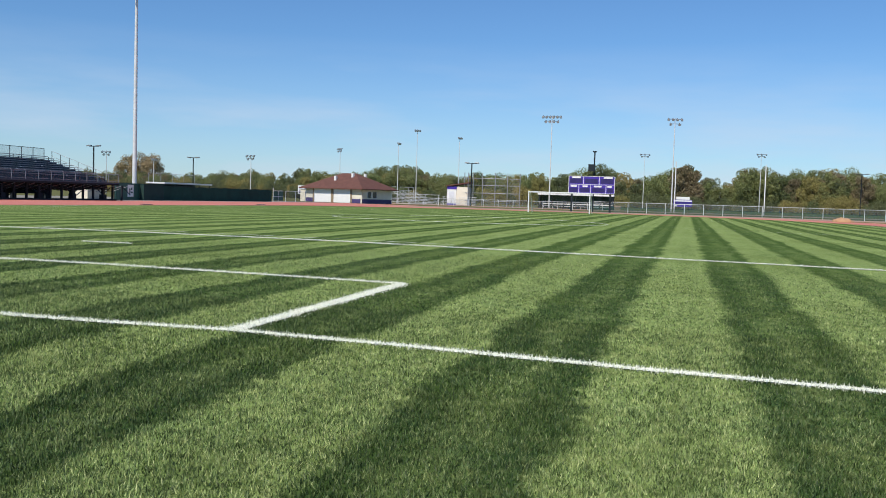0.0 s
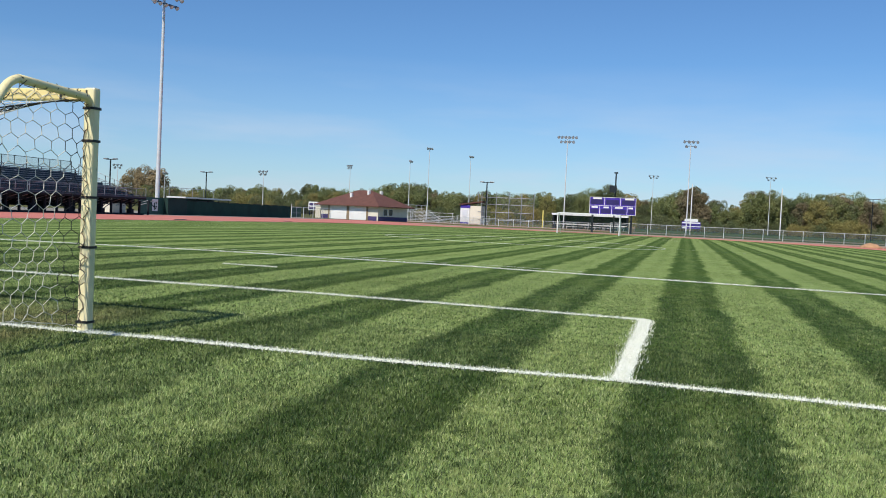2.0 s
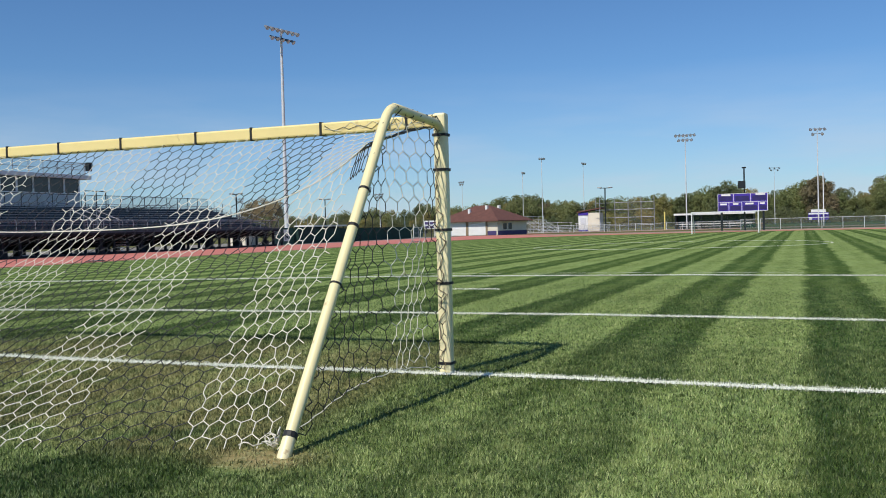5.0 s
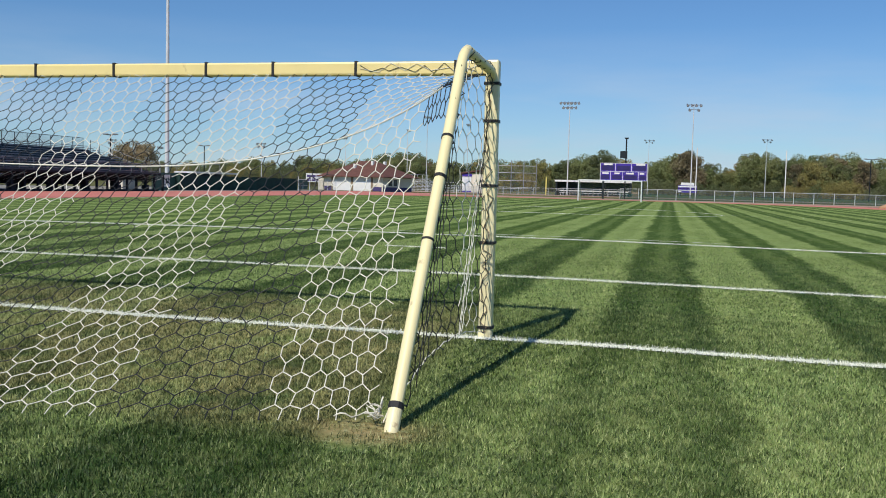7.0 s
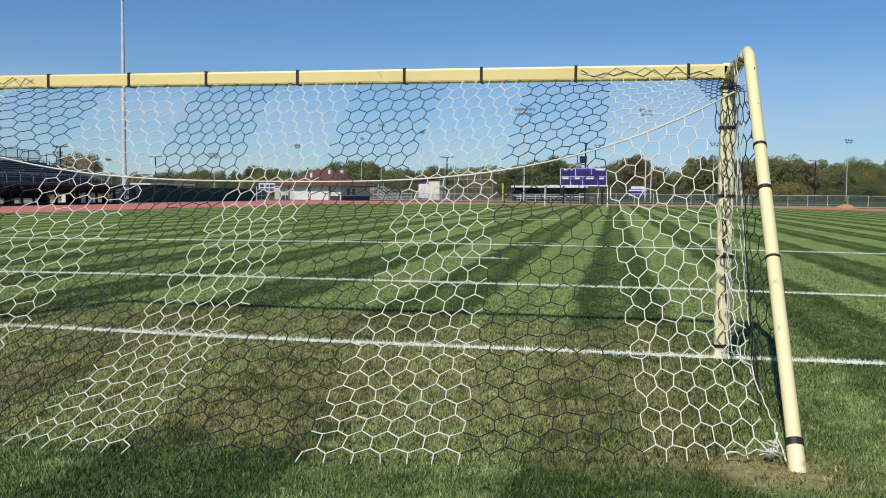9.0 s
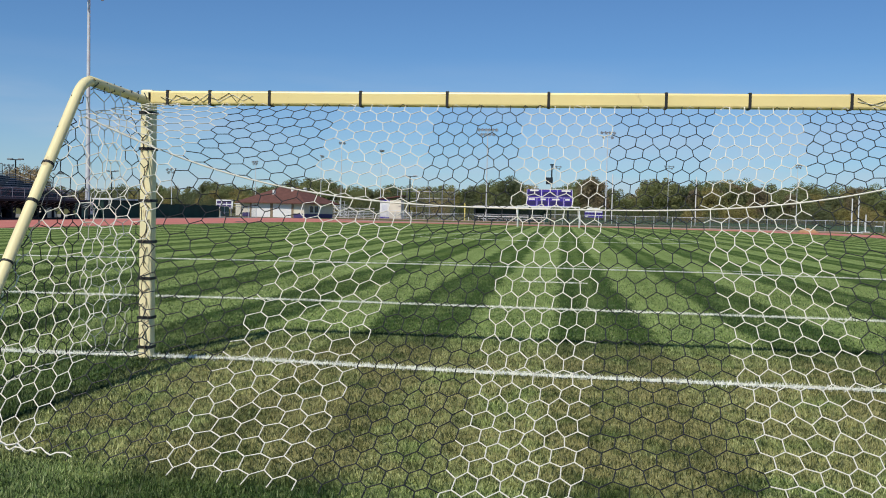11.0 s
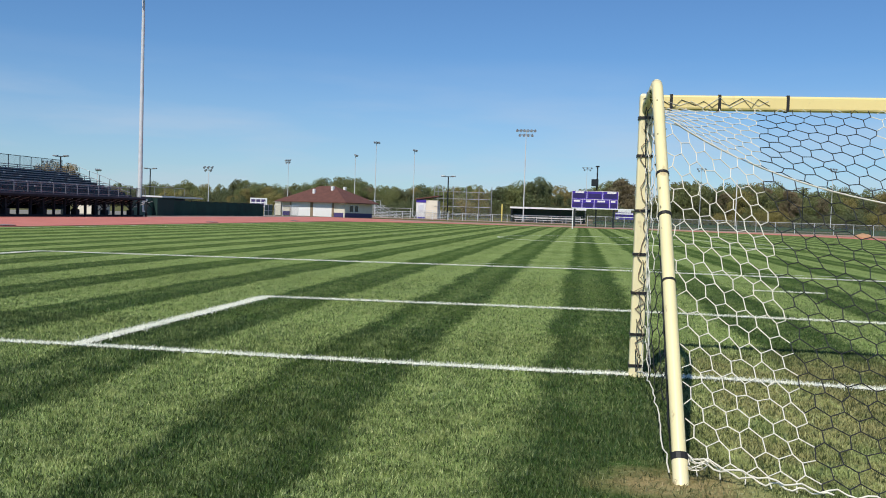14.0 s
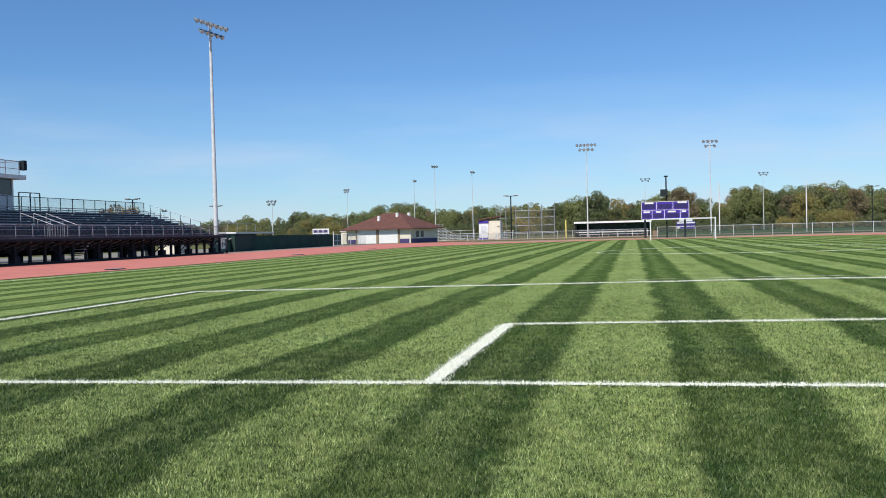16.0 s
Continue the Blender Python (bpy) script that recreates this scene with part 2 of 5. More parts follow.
M_LENS = plain("lamp glass", (0.58, 0.66, 0.72), 0.2, 0.0, vary=0.15, scale=2.0)
M_DARKST = plain("dark painted steel", (0.026, 0.034, 0.040), 0.8, 0.0, vary=0.35, scale=1.0)
M_STAND = plain("weathered grey deck", (0.085, 0.110, 0.135), 0.7, 0.0, vary=0.35, scale=0.7)
M_RAIL = plain("dull steel rail", (0.34, 0.35, 0.37), 0.4, 0.4, vary=0.3, scale=1.5)
M_PLANK = plain("grey bleacher plank", (0.30, 0.32, 0.37), 0.4, 0.3, vary=0.3, scale=1.3)
M_CONC = plain("grey concrete", (0.36, 0.35, 0.33), 0.9, vary=0.25, scale=1.0)
M_CREAMW = plain("cream block wall", (0.74, 0.68, 0.55), 0.85, vary=0.12, scale=0.9)
M_DOORW = plain("white roller door", (0.82, 0.80, 0.78), 0.5, vary=0.06, scale=1.0)
M_PURPLE = plain("purple paint", (0.060, 0.030, 0.34), 0.45, vary=0.2, scale=1.0)
M_PURPLED = plain("dark purple band", (0.07, 0.05, 0.16), 0.6, vary=0.25, scale=1.0)
M_BLACKP = plain("dark violet display panel", (0.034, 0.022, 0.13), 0.35, vary=0.3, scale=1.0)
M_SHINGLE = plain("brown shingle", (0.150, 0.062, 0.045), 0.85, vary=0.35, scale=0.9, bump=0.02)
M_GREENF = plain("dark green windscreen", (0.010, 0.058, 0.042), 0.95, vary=0.45, scale=0.5)
M_GREENP = plain("green painted panel", (0.018, 0.095, 0.070), 0.55, vary=0.3, scale=0.6)
M_GREENB = plain("black green box", (0.007, 0.040, 0.032), 0.8, vary=0.3, scale=0.8)
M_WOODP = plain("weathered timber", (0.30, 0.22, 0.14), 0.8, vary=0.35, scale=2.0)
M_BARK = plain("bark", (0.085, 0.065, 0.048), 0.95, vary=0.4, scale=2.0)
M_ROOFW = plain("pale metal roof", (0.72, 0.72, 0.70), 0.4, 0.1, vary=0.15, scale=0.6)
M_YELLOW = plain("yellow foul pole", (0.72, 0.60, 0.15), 0.5, vary=0.15, scale=1.0)
M_MOUND = plain("orange sand", (0.52, 0.30, 0.16), 0.95, vary=0.3, scale=2.0, bump=0.03)
M_WIN = plain("dark window glass", (0.03, 0.035, 0.04), 0.08, vary=0.3, scale=0.6)


def mesh_fabric(name, c, cover):
    """Woven wire too fine to see wire by wire: part covers, part lets through."""
    m = Mat(name, 0.6, 0.2)
    m.colour(c)
    tr = m.n("ShaderNodeBsdfTransparent")
    mx = m.n("ShaderNodeMixShader")
    f = m.math("ADD", m.math("MULTIPLY", m.math("SUBTRACT", m.noise(1.2, 3), 0.5), 0.2), cover)
    m.put(f, mx.inputs[0])
    m.t.links.new(tr.outputs[0], mx.inputs[1])
    m.t.links.new(m.b.outputs[0], mx.inputs[2])
    m.t.links.new(mx.outputs[0], m.t.nodes["Material Output"].inputs["Surface"])
    return m.m


M_LINK = mesh_fabric("chain link wire", (0.20, 0.22, 0.21), 0.22)
M_LINKG = mesh_fabric("green chain link", (0.028, 0.085, 0.070), 0.62)
for m_dull in (M_DARKST, M_STAND):
    m_dull.node_tree.nodes["Principled BSDF"].inputs["Specular IOR Level"].default_value = 0.12
M_LINKD = mesh_fabric("dark rail mesh", (0.10, 0.115, 0.14), 0.26)


def leaf_mat(name, a, b, autumn):
    m = Mat(name, 0.6)
    rnd = m.n("ShaderNodeNewGeometry").outputs["Random Per Island"]
    tree_rnd = m.n("ShaderNodeObjectInfo").outputs["Random"]
    c = m.mix(rnd, a, b)
    c = m.mix(m.math("MULTIPLY", tree_rnd, 0.5), c, autumn)
    c = m.mix(m.math("MULTIPLY", m.ramp(m.noise(0.35, 3), 0.45, 0.7), 0.35), c, autumn)
    return m.colour(c).m


M_LEAF = leaf_mat("green leaves", (0.088, 0.125, 0.037), (0.191, 0.234, 0.077), (0.208, 0.191, 0.064))
M_LEAFY = leaf_mat("yellowing leaves", (0.142, 0.146, 0.040), (0.283, 0.255, 0.070), (0.293, 0.208, 0.070))
M_LEAFB = leaf_mat("browning leaves", (0.108, 0.099, 0.051), (0.209, 0.176, 0.090), (0.220, 0.154, 0.081))
M_LEAFT = leaf_mat("tan leaves", (0.170, 0.140, 0.068), (0.340, 0.270, 0.140), (0.330, 0.240, 0.130))
M_LEAFD = leaf_mat("dark leaves", (0.063, 0.088, 0.033), (0.130, 0.161, 0.059), (0.134, 0.134, 0.054))

# ---------- mesh helpers ----------


def box(bm, lo, hi, m=None):
    """A box between two corners, turned by m."""
    lo, hi = Vector(lo), Vector(hi)
    r = bmesh.ops.create_cube(bm, size=1.0)["verts"]
    for v in r:
        p = Vector([(lo[i] + hi[i]) / 2 + v.co[i] * (hi[i] - lo[i]) for i in range(3)])
        v.co = m @ p if m else p
    return r


def rod(bm, a, b, r0, r1=None, n=8, caps=True):
    """A straight round bar from a to b."""
    a, b = Vector(a), Vector(b)
    r1 = r0 if r1 is None else r1
    q = (b - a).to_track_quat("Z", "Y")
    rings = []
    for p, r in ((a, r0), (b, r1)):
        rings.append([bm.verts.new(p + q @ Vector((r * math.cos(2 * math.pi * i / n), r * math.sin(2 * math.pi * i / n), 0))) for i in range(n)])
    for i in range(n):
        bm.faces.new((rings[0][i], rings[0][(i + 1) % n], rings[1][(i + 1) % n], rings[1][i]))
    if caps:
        for ring in (rings[0][::-1], rings[1]):
            bm.faces.new([bm.verts.new(v.co) for v in ring])


def pipe(bm, pts, r, n=10):
    """A round tube along a line of points."""
    pts = [Vector(p) for p in pts]
    rings = []
    for i, p in enumerate(pts):
        d = (pts[min(i + 1, len(pts) - 1)] - pts[max(i - 1, 0)]).normalized()
        u = d.cross(Vector((1, 0, 0)) if abs(d.x) < 0.9 else Vector((0, 1, 0))).normalized()
        w = d.cross(u)
        rings.append([bm.verts.new(p + r * (u * math.cos(2 * math.pi * k / n) + w * math.sin(2 * math.pi * k / n))) for k in range(n)])
    for a, b in zip(rings, rings[1:]):
        for k in range(n):
            bm.faces.new((a[k], a[(k + 1) % n], b[(k + 1) % n], b[k]))
    for ring in (rings[0][::-1], rings[-1]):
        bm.faces.new([bm.verts.new(v.co) for v in ring])


def part(name, bm, material, parent=None, label="", smooth=False):
    """Links a bmesh as one mesh object under a thing or a part."""
    me = bpy.data.meshes.new(name)
    bmesh.ops.recalc_face_normals(bm, faces=bm.faces)
    bm.to_mesh(me)
    bm.free()
    me.materials.append(material)
    if smooth:
        for p in me.polygons:
            p.use_smooth = True
    ob = new(name, me)
    if parent:
        ob.parent = parent
    if label:
        ob["label"] = label
    return ob


def boxes(name, material, parent, *pairs, label="", bevel=0.0, m=None):
    bm = bmesh.new()
    for lo, hi in pairs:
        box(bm, lo, hi, m)
    if bevel:
        bmesh.ops.bevel(bm, geom=list(bm.edges), offset=bevel, segments=2, affect="EDGES", profile=0.5)
    return part(name, bm, material, parent, label)


def rods(name, material, parent, *bars, label="", n=8):
    bm = bmesh.new()
    for a, b, r in bars:
        rod(bm, a, b, r, n=n)
    return part(name, bm, material, parent, label, True)


FAR = 1.05


def far_xy(x, y):
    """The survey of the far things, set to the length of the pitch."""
    return 1.05 * x - 0.007 * y, 1.055 * (y + 8) - 8


def far_pose(x, y, turn):
    return pose(*far_xy(x, y), BASE, 0, 0, turn) @ Matrix.Diagonal((FAR, FAR, FAR, 1))


def empty(name, at, label, category, group=""):
    e = new(name)
    e.location = at
    if at[1] > 25:
        e.location = (*far_xy(at[0], at[1]), at[2])
        e.scale = (FAR, FAR, FAR)
    e.empty_display_size = 0.2
    return tagged(e, label, category, group)


def from_arrays(name, verts, faces, material, parent=None):
    me = bpy.data.meshes.new(name)
    me.vertices.add(len(verts))
    me.vertices.foreach_set("co", np.asarray(verts, dtype=np.float32).ravel())
    faces = np.asarray(faces, dtype=np.int32)
    k = faces.shape[1]
    me.loops.add(faces.size)
    me.loops.foreach_set("vertex_index", faces.ravel())
    me.polygons.add(len(faces))
    me.polygons.foreach_set("loop_start", np.arange(0, faces.size, k, dtype=np.int32))
    me.update(calc_edges=True)
    me.materials.append(material)
    ob = new(name, me)
    if parent:
        ob.parent = parent
    return ob


# ---------- the ground: a crowned playing field in flat land ----------
BASE = -0.20


def gz(x, y):
    """Height of the ground."""
    s = min(max((134.0 - y) / 30.0, 0.0), 1.0)
    crown = 0.20 - 0.008 * min(max(abs(x) - 4.0, 0.0), 25.0)
    return BASE + crown * s - 0.022 * min(max(-y, 0.0), 3.2)


xs = [-2400, -700, -250, -110, -60, -29, -20, -12, -4, 4, 12, 20, 29, 60, 110, 250, 700, 2400]
ys = [-2400, -500, -120, -30, -12, -6, -3.2, 0, 8, 20, 40, 70, 104, 114, 124, 134, 150, 200, 300, 600, 1200, 2600]
bm = bmesh.new()
gv = [[bm.verts.new((x, y, gz(x, y))) for x in xs] for y in ys]
for j in range(len(ys) - 1):
    for i in range(len(xs) - 1):
        bm.faces.new((gv[j][i], gv[j][i + 1], gv[j + 1][i + 1], gv[j + 1][i]))
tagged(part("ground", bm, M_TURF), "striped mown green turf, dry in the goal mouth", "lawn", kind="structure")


def strip(name, pts_in, pts_out, lift, material):
    """A flat band between two lines of points, laid on the ground."""
    bm = bmesh.new()
    a = [bm.verts.new((x, y, gz(x, y) + lift)) for x, y in pts_in]
    b = [bm.verts.new((x, y, gz(x, y) + lift)) for x, y in pts_out]
    c = [bm.verts.new((x, y, gz(x, y) - 0.05)) for x, y in pts_in]
    d = [bm.verts.new((x, y, gz(x, y) - 0.05)) for x, y in pts_out]
    for i in range(len(a) - 1):
        bm.faces.new((a[i], a[i + 1], b[i + 1], b[i]))
        bm.faces.new((a[i], c[i], c[i + 1], a[i + 1]))
        bm.faces.new((b[i], b[i + 1], d[i + 1], d[i]))
    return part(name, bm, material)


def oval(xl, xr, y0, y1):
    """Points round an oval with straight sides at xl and xr."""
    cx, r = (xl + xr) / 2, (xr - xl) / 2
    pts = [(xl, y0 + (y1 - y0) * i / 14) for i in range(15)]
    pts += [(cx - r * math.cos(math.pi * i / 40), y1 + r * math.sin(math.pi * i / 40)) for i in range(41)]
    pts += [(xr, y1 + (y0 - y1) * i / 14) for i in range(15)]
    pts += [(cx + r * math.cos(math.pi * i / 40), y0 - r * math.sin(math.pi * i / 40)) for i in range(41)]
    return pts + pts[:1]


tagged(strip("track", oval(-36.0, 33.6, 8, 98), oval(-53.5, 45.0, 8, 98), 0.035, M_TRACK), "faded red rubber running track round the field", "track", kind="structure")
chute = [(-36.0, y) for y in range(98, 160, 6)]
tagged(strip("track_chute", chute, [(-53.5, y) for _, y in chute], 0.042, M_TRACK), "straight red track end running on past the bend", "track", kind="structure")
tagged(strip("track_far", [(x, 135.0) for x in range(-36, 50, 4)], [(x, 154.0) for x in range(-36, 50, 4)], 0.044, M_DIRT), "dusty reddish apron beyond the far bend", "track", kind="structure")
tagged(strip("gravel_strip", [(-53.5, y) for y in range(30, 165, 5)], [(-84.0, y) for y in range(30, 165, 5)], 0.02, M_GRAVEL), "pale gravel strip beside the running track", "gravel", kind="structure")
tagged(strip("infield_dirt", [(x, 186.0) for x in range(-60, 60, 6)], [(x, 212.0) for x in range(-60, 60, 6)], 0.03, M_DIRT), "reddish dirt of the ball field", "dirt", kind="structure")

# ---------- painted lines ----------
LINES = []


# the goal line was sprayed by hand and wanders: along it, and off the straight
BEND_X = (-26, -14, -9.3, -7, -4.5, -2.8, -0.9, 1.0, 3.6, 5.0, 6.8, 8.0, 9.25, 11.0, 12.5, 13.9, 15.0, 26)
BEND_Y = (0.12, 0.14, 0.11, 0.02, -0.03, 0.05, -0.06, -0.10, -0.10, -0.04, -0.06, 0.0, 0.12, 0.04, -0.06, -0.14, -0.19, -0.40)


def field_line(name, a, b, w, label, rag=0.012, step=0.05, bend=False):
    """A sprayed line with ragged edges and stiff painted grass standing in it."""
    a, b = np.array(a, float), np.array(b, float)
    length = np.linalg.norm(b - a)
    d = (b - a) / length
    q = np.array((-d[1], d[0]))
    n = max(int(length / step), 2)
    t = np.linspace(0, length, n)
    rng = np.random.default_rng(len(LINES) + 5)
    wave = np.interp(t, np.linspace(0, length, max(int(length / 0.7), 3)), rng.normal(0, rag * 0.7, max(int(length / 0.7), 3)))
    edges = []
    for side in (-1, 1):
        off = side * w / 2 + wave + rng.normal(0, rag * 0.55, n)
        if bend:
            off = off + np.interp(a[0] + t, BEND_X, BEND_Y)
        edges.append(a + t[:, None] * d + off[:, None] * q)
    verts = [(x, y, gz(x, y) + 0.014) for e in edges for x, y in e]
    faces = [(i, i + 1, n + i + 1, n + i) for i in range(n - 1)]
    faces = np.array(faces)
    ob = from_arrays(name, verts, faces, M_WORN if step > 0.15 else M_LINE)
    LINES.append((a, b, w, bend))
    # painted tufts
    near = length * w * (7000 if step < 0.06 else 2200 if step < 0.15 else 0)
    if near:
        m = int(near)
        tt, oo = rng.uniform(0, length, m), rng.normal(0, w * 0.33, m)
        if bend:
            oo = oo + np.interp(a[0] + tt, BEND_X, BEND_Y)
        p = a + tt[:, None] * d + oo[:, None] * q
        tv, tf = tufts(p, rng, 0.038, 0.008 if step < 0.06 else 0.014)
        from_arrays("painted_grass", tv, tf, M_LINE, ob)
    return tagged(ob, label, "line", "pitch markings", "structure")


def tufts(p, rng, h, w):
    """One upright blade, a bent triangle, at each place."""
    m = len(p)
    ang, lean = rng.uniform(0, 2 * math.pi, m), rng.uniform(0.1, 0.9, m)
    hh = h * rng.uniform(0.55, 1.25, m)
    z = np.array([gz(x, y) for x, y in p])
    ca, sa = np.cos(ang), np.sin(ang)
    la = rng.uniform(0, 2 * math.pi, m)
    base = np.stack((p[:, 0], p[:, 1], z), 1)
    side = np.stack((ca, sa, np.zeros(m)), 1) * (w / 2) * rng.uniform(0.7, 1.4, m)[:, None]
    tip = base + np.stack((np.cos(la) * lean * hh, np.sin(la) * lean * hh, hh), 1)
    v = np.stack((base - side, base + side, tip), 1).reshape(-1, 3)
    f = np.arange(3 * m).reshape(-1, 3)
    return v, f


B = 9.25
field_line("goal_line", (-26, 0), (26, 0), 0.115, "long white goal line sprayed on the turf", bend=True)
field_line("goal_area_line", (-B, 5.66), (B, 5.66), 0.10, "white six yard line sprayed on the turf")
for sx in (-B, B):
    field_line("goal_area_side", (sx, 0.15), (sx, 5.63), 0.17, "thick white side line of the small box")
field_line("penalty_line", (-20.1, 16.45), (20.1, 16.45), 0.13, "white penalty box line sprayed on the turf", 0.034, 0.1)
for sx in (-20.1, 20.1):
    field_line("penalty_side", (sx, 0), (sx, 16.45), 0.13, "white side line of the penalty box", 0.012, 0.1)
field_line("penalty_mark", (-0.75, 11.2), (0.65, 11.2), 0.10, "short white penalty mark", 0.012, 0.1)
field_line("old_penalty_line", (-7.5, 17.7), (7.0, 17.7), 0.12, "faint older white line beyond the penalty box", 0.04, 0.2)
field_line("halfway_line", (-34.5, 51.0), (33, 51.0), 0.09, "white halfway line across the field", 0.02, 0.5)
field_line("far_penalty_line", (-21.8, 85.8), (18.4, 85.8), 0.12, "white far penalty box line", 0.02, 0.5)
for sx in (-34.8, 32.6):
    field_line("touch_line", (sx, 0), (sx, 102.0), 0.14, "white touch line along the field", 0.02, 0.5)
ring = [(-0.5 + 9.15 * math.cos(i * math.pi / 24), 51 + 9.15 * math.sin(i * math.pi / 24)) for i in range(49)]
ring_in = [(-0.5 + 9.05 * math.cos(i * math.pi / 24), 51 + 9.05 * math.sin(i * math.pi / 24)) for i in range(49)]
tagged(strip("centre_circle", ring_in, ring, 0.014, M_WORN), "white centre circle sprayed on the turf", "line", "pitch markings", "structure")

# ---------- the goal in front of the camera ----------
HEX = 0.1375


def net_mesh(name, fn, u0, u1, v0, v1, keep, material, parent, r=0.0032, seed=1, label="", su=HEX, sv=HEX * 0.866):
    """Hexagon netting over a sheet fn(u, v) -> place; keep(u, v) picks the cords; su wide, sv from row to row."""
    rng = np.random.default_rng(seed)
    jig = {}

    def node(i, j, k):
        key = (i, j, k)
        if key not in jig:
            u = u0 + (i + (0.5 if j % 2 else 0.0)) * su
            v = v0 + (j + (0.63 if k else 0.0)) * sv
            jig[key] = (u + rng.normal(0, 0.04 * su), v + rng.normal(0, 0.05 * sv))
        return jig[key]

    bm = bmesh.new()
    ni, nj = int((u1 - u0) / su) + 2, int((v1 - v0) / sv) + 2

    def cord(a, b):
        mid = ((a[0] + b[0]) / 2, (a[1] + b[1]) / 2)
        if not (u0 <= mid[0] <= u1 and v0 <= mid[1] <= v1) or not keep(*mid):
            return
        p, q = fn(min(max(a[0], u0), u1), min(max(a[1], v0), v1)), fn(min(max(b[0], u0), u1), min(max(b[1], v0), v1))
        if (Vector(p) - Vector(q)).length > 0.003:
            rod(bm, p, q, r, n=5, caps=False)

    for j in range(-1, nj):
        for i in range(-1, ni):
            a, b = node(i, j, 0), node(i, j, 1)
            cord(a, b)
            d = 0 if j % 2 == 0 else 1
            cord(b, node(i + d - 1, j + 1, 0))
            cord(b, node(i + d, j + 1, 0))
    return part(name, bm, material, parent, label)


def goal_frame(goal, half, top, back, foot_y, straps):
    """Posts, bar and bent stays of a goal."""
    w, foot_x = 0.062, {-1: -3.70, 1: 3.83}
    bm = bmesh.new()
    box(bm, (-half - 0.06, -0.055, top), (half + 0.06, 0.055, top + 0.125))
    bmesh.ops.bevel(bm, geom=list(bm.edges), offset=0.018, segments=2, affect="EDGES", profile=0.5)
    part("crossbar", bm, M_CREAM, goal, "cream yellow painted crossbar")
    for s in (-1, 1):
        bm = bmesh.new()
        box(bm, (s * (half + w) - w, -0.055, -0.06), (s * (half + w) + w, 0.055, top + 0.135))
        bmesh.ops.bevel(bm, geom=list(bm.edges), offset=0.02, segments=2, affect="EDGES", profile=0.5)
        part("post", bm, M_POST, goal, "chipped white goal post")
        x, zt = s * (half + w), top + 0.03
        pts = [(x, -0.04, zt - 0.05), (x, -0.10, zt)]
        pts += [(x, -0.10 + (back + 0.18) * k / 6, zt + 0.035 * k / 6) for k in range(1, 7)]
        hx, hz = back, zt + 0.04
        e = Vector((0, foot_y - hx, -hz - 0.06)).normalized()
        for k in range(1, 8):
            f = k / 8
            p0, p1, p2 = Vector((x, hx + 0.16, hz)), Vector((x, hx, hz)), Vector((x, hx, hz)) + e * 0.16
            pts.append(tuple((1 - f) ** 2 * p0 + 2 * f * (1 - f) * p1 + f * f * p2))
        end = Vector((foot_x[s], foot_y, gz(x, foot_y) - 0.03))
        start = Vector((x, hx, hz)) + e * 0.18
        pts += [tuple(start.lerp(end, k / 5)) for k in range(6)]
        bm = bmesh.new()
        pipe(bm, pts, 0.0415, 12)
        part("back_stay", bm, M_STAY, goal, "bent cream steel tube, top bar and back leg", True)
        d = (end - start).normalized()
        bm = bmesh.new()
        rod(bm, end - d * 0.17, end - d * 0.01, 0.046, n=12)
        part("foot_sleeve", bm, M_POST, goal, "scuffed white foot of the leg", True)
        bm = bmesh.new()
        rod(bm, end - d * 0.21, end - d * 0.17, 0.05, n=12)
        part("strap", bm, M_STRAP, goal)
        bm = bmesh.new()
        rod(bm, start + d * 0.72, start + d * 0.74, 0.0465, n=12)
        part("strap", bm, M_STRAP, goal)
        bm = bmesh.new()
        rod(bm, start + d * 1.08, start + d * 1.105, 0.0465, n=12)
        part("strap", bm, M_STRAP, goal)
        bm = bmesh.new()
        rod(bm, start + d * 1.62, start + d * 1.635, 0.0465, n=12)
        part("strap", bm, M_STRAP, goal)
    for x in straps:
        boxes("strap", M_STRAP, goal, ((x - 0.012, -0.062, top - 0.006), (x + 0.012, 0.062, top + 0.131)))
    for s, zz in ((1, (2.305, 1.97, 1.39, 0.875, 0.10)), (-1, (2.30, 1.965, 1.48, 1.095, 0.75, 0.38, 0.10))):
        for z in zz:
            x = s * (half + w)
            boxes("strap", M_STRAP, goal, ((x - w - 0.006, -0.062, z - 0.013), (x + w + 0.006, 0.062, z + 0.013)))


goal = empty("soccer_goal", (0, 0, 0), "weathered cream soccer goal with black and white banded hexagon net", "goal")
BACK, FOOT, TOP = -1.16, -3.09, 2.38
goal_frame(goal, 3.715, TOP, BACK, FOOT, (-3.57, -3.16, -2.59, -1.74, -0.95, -0.05, 0.96, 1.66, 2.49, 3.44))


def rope(u):
    a = min(abs(u) / 3.66, 1.0)
    return Vector((u, -0.85 - 0.30 * a ** 2 - 0.22 * a ** 8, 1.475 + 0.65 * a ** 3))


# where the colour bands of the net begin: along the net, on the bar, on the rope and at the ground
BAND, V_ROPE, V_END = 0.825, 1.07, 3.40
EDGE_U = [BAND * k for k in range(-5, 6)]
EDGE_BAR = [-3.74, -2.86, -1.93, -1.02, -0.25, 0.53, 1.38, 2.09, 2.79, 3.45, 3.74]
EDGE_ROPE = [-3.74, -2.98, -1.95, -1.07, -0.32, 0.41, 1.16, 1.94, 2.76, 3.52, 3.74]
EDGE_FOOT = [-3.74, -2.97, -2.16, -1.26, -0.50, 0.23, 1.20, 2.06, 3.04, 3.69, 3.74]


